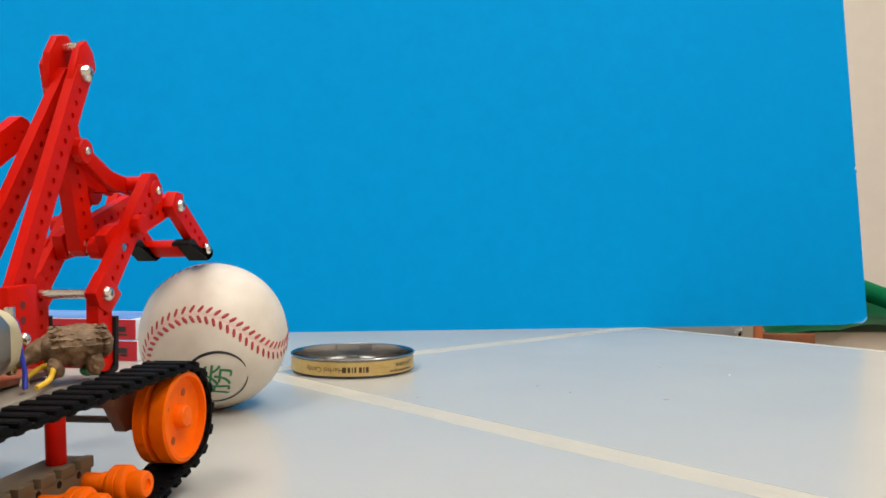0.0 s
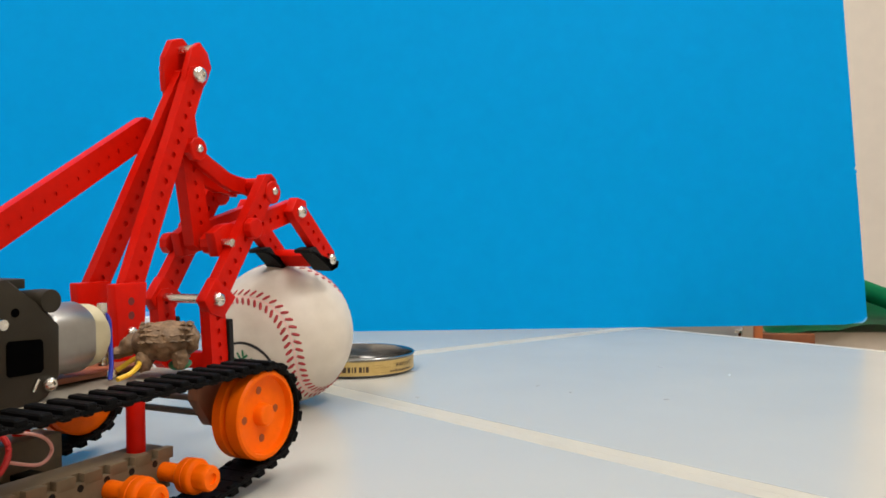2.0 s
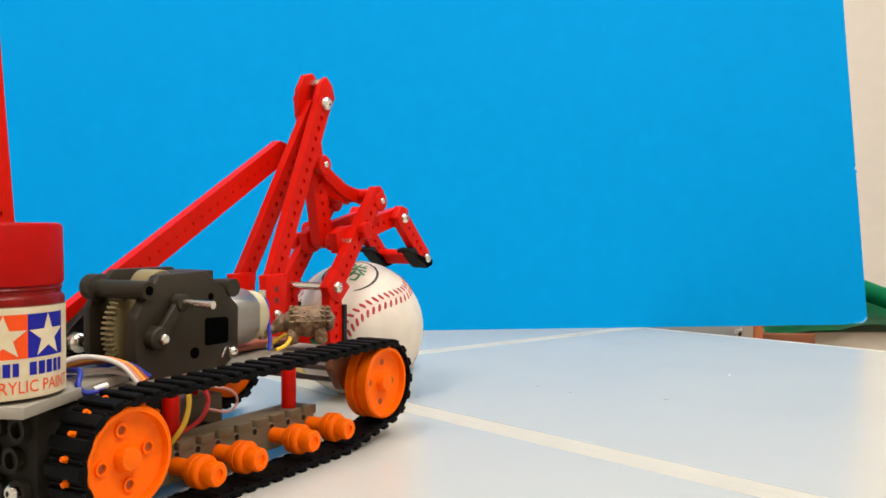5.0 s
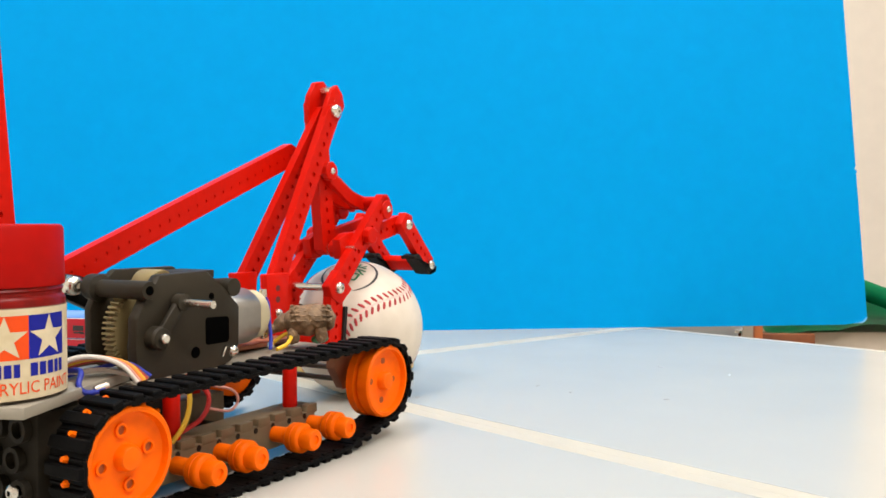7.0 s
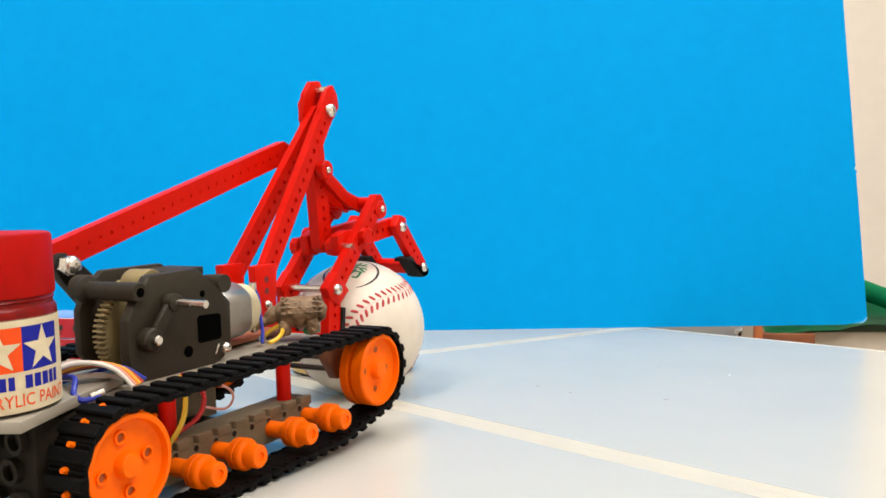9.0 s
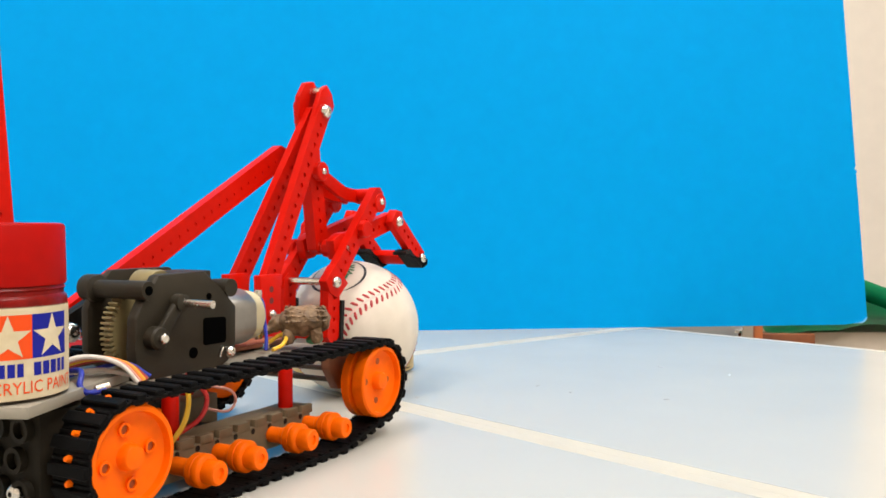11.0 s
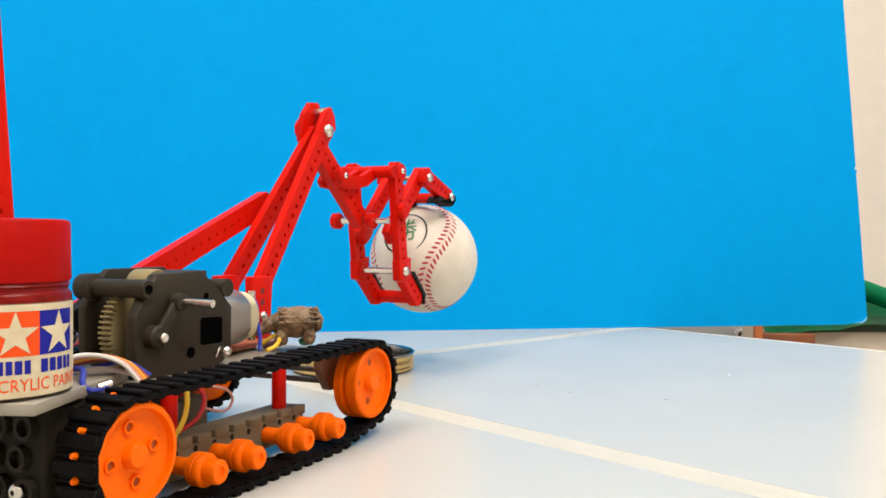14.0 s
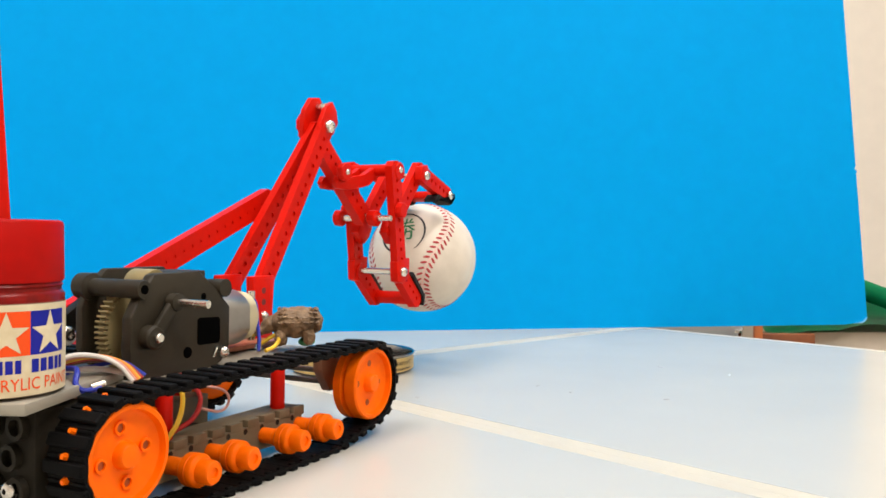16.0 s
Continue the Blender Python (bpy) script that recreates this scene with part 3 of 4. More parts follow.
# ---- the tracked robot ----
ROBOT = [(0.0, -0.1300, 0.1991, 0.0006, 80.2, 0.5, -1.0), (0.5, -0.1311, 0.1991, 0.0005, 77.3, 0.5, -0.6), (0.9, -0.1323, 0.1958, 0.0004, 66.6, 0.4, -0.5),
         (1.0, -0.1324, 0.1954, 0.0004, 65.7, 0.4, -0.5), (1.5, -0.1328, 0.2037, 0.0002, 62.8, 0.3, -0.2), (2.0, -0.1201, 0.2229, 0.0004, 63.5, 0.2, -0.5),
         (2.5, -0.1056, 0.2579, 0.0, 63.5, 0.2, 0.0), (2.8, -0.1033, 0.2616, 0.0, 64.4, 0.0, 0.0), (3.5, -0.1030, 0.2613, 0.0, 64.6, 0.0, -0.1),
         (4.0, -0.0929, 0.2854, -0.0002, 60.9, 0.0, 0.1), (4.3, -0.0905, 0.2895, -0.0002, 60.4, 0.1, 0.2), (6.5, -0.0898, 0.2907, -0.0001, 60.1, 0.3, 0.4), (7.0, -0.0898, 0.2910, -0.0001, 60.0, 0.5, 0.3),
         (7.5, -0.0896, 0.2904, 0.0003, 60.1, 1.3, 0.3), (8.0, -0.0899, 0.2894, 0.0016, 60.8, 3.5, 0.1), (8.5, -0.0904, 0.2880, 0.0027, 61.5, 5.4, 0.0),
         (9.0, -0.0907, 0.2891, 0.0012, 61.8, 3.2, 0.0), (9.5, -0.0909, 0.2899, 0.0, 61.7, 0.8, 0.1), (11.5, -0.0910, 0.2900, -0.0003, 61.7, 0.2, 0.1), (12.0, -0.0909, 0.2895, -0.0003, 61.9, 0.2, 0.1),
         (12.5, -0.0911, 0.2893, 0.0005, 61.9, 1.5, 0.1), (13.0, -0.0927, 0.2872, 0.0009, 64.2, 2.3, 0.0), (13.5, -0.0929, 0.2887, -0.0003, 64.2, -0.5, 0.1),
         (15.5, -0.0928, 0.2885, -0.0003, 64.2, -0.5, 0.1), (16.0, -0.0939, 0.2896, -0.0002, 62.9, -0.5, 0.6)]


def robot_pose(x, y, z, yaw, nose, lean):
    return pose(x, y, z, 0, 0, yaw) @ pose(0, 0, 0, 0, -nose, 0) @ pose(0, 0, 0, lean, 0, 0)


def at_angle(x, y, z, deg):
    """A pose in the robot's space (millimetres): local x points deg above straight ahead."""
    return pose(x / 1000, y / 1000, z / 1000, 0, -deg, 0)


FRONT, REAR = (60.0, 21.6), (-58.5, 20.6)
ROLLERS = (33.5, 14.2, -11.7, -29.4, -47.0)
MOVING = {}
LINKS = []


def track_loop():
    """The closed centre line of a track (x, z), as points 0.5 mm apart, clockwise seen from the right."""
    circles = [(FRONT[0], FRONT[1], 14.3), (REAR[0], REAR[1], 14.5)] + [(x, 9.4, 7.4) for x in ROLLERS]
    pts = [(cx + r * math.cos(a), cz + r * math.sin(a)) for cx, cz, r in circles for a in np.linspace(0, 2 * math.pi, 180, False)]
    pts = sorted(set(pts))

    def half(p):
        h = []
        for q in p:
            while len(h) > 1 and (h[-1][0] - h[-2][0]) * (q[1] - h[-2][1]) - (h[-1][1] - h[-2][1]) * (q[0] - h[-2][0]) <= 0:
                h.pop()
            h.append(q)
        return h
    hull = half(pts)[:-1] + half(pts[::-1])[:-1]
    P = np.array(hull + hull[:1])
    s = np.concatenate([[0], np.cumsum(np.hypot(*np.diff(P, axis=0).T))])
    return P, s


LOOP, LOOP_S = track_loop()


def on_loop(s):
    s = s % LOOP_S[-1]
    x, z = np.interp(s, LOOP_S, LOOP[:, 0]), np.interp(s, LOOP_S, LOOP[:, 1])
    e = 1.2
    a, b = (s - e) % LOOP_S[-1], (s + e) % LOOP_S[-1]
    dx = np.interp(b, LOOP_S, LOOP[:, 0]) - np.interp(a, LOOP_S, LOOP[:, 0])
    dz = np.interp(b, LOOP_S, LOOP[:, 1]) - np.interp(a, LOOP_S, LOOP[:, 1])
    return x, z, math.degrees(math.atan2(dz, dx))


def wheel_mesh(name, r):
    """An orange wheel on the y axis, its outer face at -y, with a dished disc and a hub; wheel() adds dark discs as
    small holes.
    """
    bm = bmesh.new()
    lathe(bm, [(3.0, 4.8), (r - 1.2, 4.8), (r, 4.2), (r, 1.2), (r - 1.6, 0.6), (r - 1.6, -0.4), (r, -1.0), (r, -5.0), (r - 0.6, -5.6), (r - 1.7, -5.6),
               (r - 2.1, -3.6), (r - 3.4, -2.9), (4.4, -2.6), (3.7, -3.0), (3.4, -5.2), (2.9, -5.8), (1.5, -6.0), (0.4, -6.0)], "y", 48)
    return mesh_of(name, bm, M_ORANGE)


BOSS = []


def boss_meshes():
    bm = bmesh.new()
    lathe(bm, [(1.9, -2.4), (1.9, -3.5), (1.25, -3.5), (1.25, -2.75), (0.2, -2.75)], "y", 14)
    BOSS.append(mesh_of("boss", bm, M_ORANGE))
    # The hole is a darker orange disc, its shade put into the colour.
    bm = bmesh.new()
    lathe(bm, [(1.2, -2.6), (1.2, -2.85), (0.1, -2.85)], "y", 12)
    BOSS.append(mesh_of("hole", bm, material("deep_orange_shade", (0.30, 0.05, 0.003), 0.6)))
    bm = bmesh.new()
    rod(bm, (13.0, 0, 0), (16.6, 0, 0), 1.7, 6, 0.7)
    BOSS.append(mesh_of("tooth", bm, M_ORANGE))


def wheel(parent, mesh, x, y, z, flip, teeth, phase):
    w = part("wheel", mesh, M_ORANGE, parent, "orange plastic wheel", pose(x / 1000, y / 1000, z / 1000, 0, 0, 180 if flip else 0))
    for k in range(4):
        a = 2 * math.pi * k / 4 + phase
        if teeth:
            part("boss", BOSS[0], M_ORANGE, w, "", pose(0.0074 * math.cos(a), 0, 0.0074 * math.sin(a)))
        part("hole", BOSS[1], M_ORANGE, w, "", pose(0.0074 * math.cos(a), 0, 0.0074 * math.sin(a)))
    if teeth:
        for k in range(16):
            a = 360 * (k + 0.5) / 16
            part("tooth", BOSS[2], M_ORANGE, w, "", pose(0, 0, 0, 0, -a, 0))
    return w


def roller_mesh():
    bm = bmesh.new()
    lathe(bm, [(0.5, 9.5), (2.7, 9.5), (2.7, 1.0), (3.1, 0.6), (3.2, -0.6), (4.4, -1.6), (4.9, -2.2), (5.0, -4.2), (4.8, -4.4), (4.8, -4.7), (5.0, -4.9), (5.0, -6.2),
               (4.6, -6.8), (3.7, -7.2), (3.6, -10.9), (3.1, -11.6), (1.6, -11.6), (1.5, -10.9), (0.3, -10.9)], "y", 32)
    return mesh_of("road_roller", bm, M_ORANGE)


def link_mesh():
    """One rubber track link: a thin pad with a tall bar across and two small ribs."""
    bm = bmesh.new()
    box(bm, (0, 0, 0.0), (6.2, 13.4, 1.2), 0.25, seg=1)
    box(bm, (0, 0, 1.15), (3.3, 13.8, 1.7), 0.35, seg=1)
    box(bm, (2.75, -3.9, 0.6), (0.9, 5.0, 0.7), 0.2, seg=1)
    box(bm, (2.75, 3.9, 0.6), (0.9, 5.0, 0.7), 0.2, seg=1)
    box(bm, (0, -5.4, -0.7), (2.6, 1.6, 1.0), 0.3, seg=1)
    box(bm, (0, 5.4, -0.7), (2.6, 1.6, 1.0), 0.3, seg=1)
    return mesh_of("track_link", bm, M_RUBBER)


def running_gear(r):
    idler, sprocket, roller, link = wheel_mesh("idler", 13.6), wheel_mesh("sprocket", 13.8), roller_mesh(), link_mesh()
    boss_meshes()
    MOVING["wheels"] = []
    for side, flip in ((-1, False), (1, True)):
        yc = -39.6 if side < 0 else 37.5
        MOVING["wheels"].append((wheel(r, idler, FRONT[0], yc, FRONT[1], flip, False, 1.08), side, FRONT, yc, flip))
        MOVING["wheels"].append((wheel(r, sprocket, REAR[0], yc, REAR[1], flip, True, -0.25), side, REAR, yc, flip))
        for x in ROLLERS[:4]:
            part("road_roller", roller, M_ORANGE, r, "orange spool-shaped roller", pose(x / 1000, (yc + (4.2 if side < 0 else -4.2)) / 1000, 0.0094, 0, 0, 180 if flip else 0))
        n = 54
        for k in range(n):
            s = LOOP_S[-1] * k / n
            x, z, d = on_loop(s)
            LINKS.append((part("track_link", link, M_RUBBER, r, "", at_angle(x, yc, z, d + 180)), side, s, yc))


def chassis(r):
    bm = bmesh.new()
    box(bm, (-4, 2, 33.0), (118, 46, 3.0), 0.6)
    part("deck", bm, M_DECK, r, "warm grey plastic deck plate")
    # platform turned a little, under the paint jar
    u, v = Vector((0.92, 0.39)), Vector((-0.39, 0.92))
    c = Vector((-83.5, -38.0))
    bm = bmesh.new()
    pts = [c, c + u * 52, c + u * 52 + v * 52, c + v * 52]
    flat(bm, [(p.x, p.y) for p in pts], 34.6, 37.6, 0.5)
    part("rear_platform", bm, M_DECK, r, "pale grey plastic platform")
    # notched channel rails
    for y in (-28.0, 26.0):
        bm = bmesh.new()
        s = 1 if y < 0 else -1
        box(bm, (-13, y, 9.0), (98, 2.4, 9.0), 0.3)
        for k in range(12):
            box(bm, (-58 + k * 8.4, y, 14.2), (5.9, 2.4, 3.2), 0.25)
        box(bm, (-13, y + s * 5.6, 10.0), (99, 9.0, 11.4), 0.3)
        rail = part("channel_rail", bm, M_TAN, r, "tan plastic channel rail with notches")
        bm = bmesh.new()
        # Dark discs on the uncut rail wall put the shade of its peg holes into colour.
        for k in range(11):
            rod(bm, (-53.8 + k * 8.4, y - s * 1.24, 12.3), (-53.8 + k * 8.4, y - s * 1.0, 12.3), 1.0, 10)
        part("peg_hole_shade", bm, M_DARK, rail)
    bm = bmesh.new()
    for x in (-35, -5, 22):
        box(bm, (x, -1, 5.8), (7, 46, 2.0), 0.3)
    part("cross_member", bm, M_DARK, r, "dark plastic cross member")
    for x in (28.4, -26.1):
        for y in (-24.0, 24.0):
            bm = bmesh.new()
            lathe(bm, [(2.6, 5.8), (2.6, 31.6)], "z", 24, (x, y, 0))
            part("pillar", bm, M_RED, r, "dark red plastic pillar")
    for z in (21.0, 24.6):
        bm = bmesh.new()
        rod(bm, (56.5 + (z - 21) * 0.9, -33, z), (56.5 + (z - 21) * 0.9, 32, z), 1.1, 12)
        part("axle", bm, material("dark_steel_rod", (0.16, 0.13, 0.11), 0.35, 0.9), r, "dark steel axle")
    for y in (-28.5, 27.5):
        bm = bmesh.new()
        prism(bm, [(46, 33), (46, 27), (52, 18.5), (61, 18.5), (64, 23), (62, 31), (56, 33)], y - 2.0, y + 2.0, 0.5)
        part("axle_bracket", bm, material("brown_plastic_bracket", (0.20, 0.085, 0.045), 0.45, vary=0.12), r, "brown plastic axle bracket")
    # rear drive gearbox with round sockets
    t = material("charcoal_plastic", (0.016, 0.0130, 0.0085), 0.55, spec=0.12, vary=0.2, bump=0.08)
    bm = bmesh.new()
    box(bm, (-66, -1, 19), (16, 56, 29), 1.0)
    for k in range(6):
        for z in (13.0, 21.0, 29.0):
            lathe(bm, [(3.4, 0), (3.4, -2.0), (2.2, -2.0), (2.2, 0.5), (0.2, 0.5)], "x", 16, (-74.2, -24 + k * 9.2 + (2.6 if z == 21.0 else 0), z))
    g = part("drive_gearbox", bm, t, r, "charcoal gearbox with round sockets")
    for y in (-21.0, 20.0):
        add_bolt(g, (-74.5, y, 12.5), (-1, 0, 0.05), 2.6, 2.2, "screw")
    # servo and small boards seen between the rails
    bm = bmesh.new()
    box(bm, (-22, 4, 22), (30, 22, 16), 0.8)
    box(bm, (-22, 4, 30.6), (12, 12, 3), 0.5)
    part("servo", bm, M_DARK, r, "black servo box")
    bm = bmesh.new()
    box(bm, (30, 6, 36.2), (40, 30, 1.6), 0.2)
    part("circuit_board", bm, material("red_brown_board", (0.30, 0.10, 0.05), 0.45, vary=0.15), r, "reddish brown circuit board")
    for k in range(2):
        bm = bmesh.new()
        rod(bm, (27 + k * 11, -16.5, 36.5), (27 + k * 11, -16.5, 38.4), 1.4, 10, 1.0)
        part("deck_screw", bm, M_STEEL, r, "small nickel screw")


def gearbox(r):
    bm = bmesh.new()
    right = [(-36, 34), (-2, 33.6), (2.6, 35.4), (6.3, 40.3), (6.5, 53.6), (-1.1, 60.2), (-8.0, 66.0), (-27.8, 65.5), (-32.7, 58.4), (-36.5, 53.1), (-36.5, 44)]
    prism(bm, right, -21.0, -17.2, 0.8)
    box(bm, (-2.5, -12.5, 49), (17, 6, 22), 0.6)
    g = part("crank_gearbox", bm, M_GREY, r, "olive grey plastic gearbox housing")
    bm = bmesh.new()
    left = [(-31, 36.5), (6, 36.5), (8, 44), (8, 56), (-2, 66.5), (-26, 66.5), (-32.5, 61), (-35.5, 55), (-35.5, 42)]
    prism(bm, left, 0.5, 3.5, 0.6)
    box(bm, (-2, -6.5, 43), (18, 14, 12), 0.6)
    box(bm, (-7, -6.5, 64.2), (18, 15, 2.6), 0.4)
    box(bm, (2, -6.5, 49), (9, 14, 20), 0.6)
    lathe(bm, [(4.2, 3.4), (4.4, 4.0), (4.2, 11.5), (3.4, 12.2), (1.2, 12.2)], "y", 20, (-26.5, 0, 60.7))
    part("far_side_plate", bm, M_GREY, g)
    bm = bmesh.new()
    lathe(bm, [(2.7, -22.5), (2.9, -21.8), (2.8, -9), (2.7, -1.5), (4.2, -0.8), (4.2, 0.8)], "y", 20, (-32.6, 0, 61.1))
    lathe(bm, [(3.0, -21.5), (3.0, -17), (2.4, -9)], "y", 18, (3.6, 0, 59.8))
    part("cross_post", bm, M_GREY, g)
    # No holes are cut: near-black pieces on the plate paint the shade inside them.
    hole_shade = material("painted_hole_shade", (0.001, 0.001, 0.001), 0.9, spec=0.02)
    for (x, z), q in (((-32.6, 61.1), 1.4), ((-13.4, 40.2), 1.8), ((-6.4, 57.6), 1.1)):
        bm = bmesh.new()
        rod(bm, (x, -22.7 if x < -31 else -21.2, z), (x, -20.5, z), q, 16)
        part("opening_shade", bm, hole_shade, g, "black disc for a shaded round hole")
    bm = bmesh.new()
    prism(bm, [(-9.0, 42.6), (-8.2, 42.0), (0.4, 42.0), (1.2, 42.8), (1.2, 49.6), (0.4, 50.4), (-8.2, 50.8), (-9.0, 50.0)], -21.3, -20.8)
    part("opening_shade", bm, hole_shade, g, "black patch for a shaded rectangular window")
    # crank lever: hub, arm, pin
    bm = bmesh.new()
    lathe(bm, [(3.6, -20.8), (3.6, -24.2), (3.0, -24.8), (2.0, -24.8)], "y", 20, (-30.0, 0, 46.8))
    d = Vector((8.6, 0, 10.0))
    m = Matrix.Rotation(-math.atan2(d.z, d.x), 3, "Y")
    box(bm, Vector((-30.0, -23.4, 46.8)) + d * 0.5, (13, 2.4, 4.0), 0.8, m)
    lathe(bm, [(2.7, -22), (2.7, -25.2), (1.8, -25.6)], "y", 18, (-21.4, 0, 56.8))
    part("lever", bm, M_GREY, g, "grey plastic lever")
    bm = bmesh.new()
    lathe(bm, [(1.5, -24), (1.5, -26.2), (1.2, -26.6), (0.3, -26.6)], "y", 14, (-30.0, 0, 46.8))
    part("shaft", bm, M_STEEL, g, "steel shaft end")
    bm = bmesh.new()
    rod(bm, (-21.4, -24, 56.8), (-20.4, -36.0, 56.6), 1.25, 14)
    part("lever_pin", bm, M_STEEL, g, "steel lever pin")
    bm = bmesh.new()
    bolt(bm, (2.6, -20.9, 38.6), (0.1, -1, 0.2), 1.9, 2.2)
    box(bm, (-1.4, -21.3, 39.0), (0.8, 1.2, 3.6), 0.3, Matrix.Rotation(0.5, 3, "Y"))
    part("screw", bm, M_STEEL, g, "nickel screw")
    # toothed wheel inside
    pts = []
    for k in range(54):
        for f, q in ((-0.32, 12.6), (-0.18, 14.2), (0.18, 14.2), (0.32, 12.6)):
            a = 2 * math.pi * (k + f) / 54
            pts.append((q * math.cos(a), q * math.sin(a)))
    bm = bmesh.new()
    prism(bm, pts, -2.5, 1.5)
    part("gear", bm, M_CREAM, g, "cream nylon gear wheel", pose(-0.0232, -0.0085, 0.0480))
    bm = bmesh.new()
    lathe(bm, [(2.4, -15), (4.0, -14.8), (4.0, -9.4), (2.0, -9.0), (1.2, 0.4)], "y", 20, (-21.2, 0, 48.0))
    lathe(bm, [(5.0, -14.5), (5.2, -14), (5.2, -6), (4.8, -5.4), (1.5, -5.2), (1.5, 0.4)], "y", 26, (-20.5, 0, 61.4))
    part("pinion", bm, M_CREAM, g, "cream nylon pinion")
    # motor
    bm = bmesh.new()
    lathe(bm, [(9.4, 8.5), (9.9, 9.2), (9.9, 20.0), (9.2, 21.2), (3, 21.2)], "x", 36, (0, -9, 48.2))
    for v in bm.verts:
        v.co.y = max(-17.2, min(-0.8, v.co.y))
    mo = part("motor", bm, M_MOTOR, r, "steel motor can")
    bm = bmesh.new()
    lathe(bm, [(9.0, 21.2), (9.2, 21.8), (8.8, 25.5), (7.0, 27.4), (3.2, 27.8), (3.0, 29.6), (0.6, 29.6)], "x", 30, (0, -9, 48.2))
    for v in bm.verts:
        v.co.y = max(-16.6, min(-1.4, v.co.y))
    part("end_cap", bm, M_CAP, mo, "cream plastic end cap")
    bm = bmesh.new()
    box(bm, (28.0, -12, 55.2), (2.4, 1.8, 4.0), 0.3)
    box(bm, (28.0, -12, 40.8), (2.4, 1.8, 3.4), 0.3)
    part("terminal", bm, M_STEEL, mo, "small metal terminal")
    # crank on the far side, which drives the long rod
    bm = bmesh.new()
    prism(bm, [(-5.5, -4.0), (0, -5.4), (17, -4.2), (22, -3.0), (23.2, 0), (22, 3.0), (17, 4.2), (0, 5.4), (-5.5, 4.0), (-7, 0)], -2.0, 2.0, 0.7)
    lathe(bm, [(5.0, -16.0), (5.0, 3.4)], "y", 20)
    MOVING["crank"] = part("crank", bm, M_DARK, r, "dark grey plastic crank", at_angle(-13, 19.5, 54, 197))
    bm = bmesh.new()
    rod(bm, (19, -4.6, 0), (19, 9.5, 0), 1.5, 12)
    bolt(bm, (19, -4.4, 0), (0, -1, 0), 3.2, 2.8)
    rod(bm, (19, -4.4, 0), (19, -1.9, 0), 3.4, 6)
    part("crank_pin", bm, M_STEEL, MOVING["crank"], "steel crank pin")


BOOM = [(0, 63.2), (0.5, 66.4), (1, 64.8), (1.5, 69.2), (2, 66.9), (2.5, 65.1), (3.5, 64.7), (4, 66.6), (6.5, 65.7), (7, 62.5), (7.5, 58.5), (8, 54.4), (8.5, 53.8), (9, 56.2),
        (11.5, 63.5), (12, 60.2), (12.5, 55.4), (13, 55.2), (13.5, 56.4), (14, 56.1), (14.5, 56.3), (16, 57.8)]
FORE = [(0, -78.4), (0.5, -80.5), (1, -83), (1.5, -82.4), (2, -80.1), (2.5, -79.5), (3.5, -78.7), (4, -78.7),
        (6.5, -80.3), (7, -83.6), (7.5, -86.7), (8, -86.7), (8.5, -85.5), (9, -84.7),
        (11.5, -81.1), (12, -84.1), (12.5, -88.5), (13, -64.6), (13.5, -46), (14, -40.5),
        (14.5, -41), (16, -41)]
YOKE = [(0, 100.8, 108.7, -25.6), (0.5, 94.1, 109, -25.4), (1, 95.9, 109.1, -25), (1.5, 88.1, 109.3, -25.1), (2, 93.4, 109.5, -25.7), (2.5, 97, 109.6, -27.9), (3.5, 98.2, 109.7, -27.5), (4, 94.6, 109.5, -27.2),
        (6.5, 95.5, 109.7, -27.4), (7, 98.9, 106.8, -29.9), (7.5, 103.1, 102.6, -34), (8, 108.6, 98.3, -34.5), (8.5, 110.1, 98, -35), (9, 107.7, 101, -33.8), (11.5, 98.5, 107.7, -21.5),
        (12, 102.1, 104.7, -24.5), (12.5, 108.2, 101.8, -27.1), (13, 119.1, 100.4, -17.7), (13.5, 121.8, 104.1, 0.4), (14, 124.3, 106.2, 7), (14.5, 123.8, 106.2, 7.9), (16, 120.1, 105.2, 9.2)]
UPPER = [(0, 111, 74.5, 18.5), (0.5, 103.5, 74.2, 19), (1, 104.1, 75.2, 19.5), (1.5, 96.9, 75.8, 20.2), (2, 103.4, 75.4, 15.3), (2.5, 106.7, 74.4, 12.1), (3.5, 108.6, 75.1, 12), (4, 105, 75.2, 12.2),
         (6.5, 104.2, 74.8, 16.1), (7, 105.6, 71.8, 12.5), (7.5, 107.9, 68, 8), (8, 113.5, 64.4, 6.3), (8.5, 115.6, 63.1, 5.4), (9, 114.3, 66.2, 7), (11.5, 107.1, 72.6, 15.5),
         (12, 109, 69.9, 10.8), (12.5, 111.3, 66.3, 7.1), (13, 140.7, 68.6, 6.6), (13.5, 160.7, 78.1, 37.8), (14, 167.5, 83, 44.5), (14.5, 164.6, 83.3, 45.5), (16, 159.5, 83.2, 48.1)]
FINGER = [(0, 148, 87, -37.8), (0.5, 141, 86.8, -39), (1, 142, 88.7, -40.1), (1.5, 132.7, 89, -42), (2, 140.6, 85.6, -43), (2.5, 146.6, 83, -43.7), (3.5, 147.8, 83.4, -41.5), (4, 143.4, 83.5, -43.9),
          (6.5, 143.3, 86.2, -41), (7, 145.7, 80.7, -43.9), (7.5, 148.5, 73.7, -47.3), (8, 153.8, 68.8, -48.1), (8.5, 156.4, 66.9, -47.3), (9, 153.4, 71.1, -47.8),
          (11.5, 146.2, 83.5, -38.5), (12, 149.3, 77.6, -40.8), (12.5, 155, 71.8, -44.4), (13, 182.6, 73.5, -39), (13.5, 188.6, 99.8, -22.9), (14, 194.7, 109.7, -18.4),
          (14.5, 191.3, 110.5, -18.4), (16, 183.5, 109.9, -18.4)]
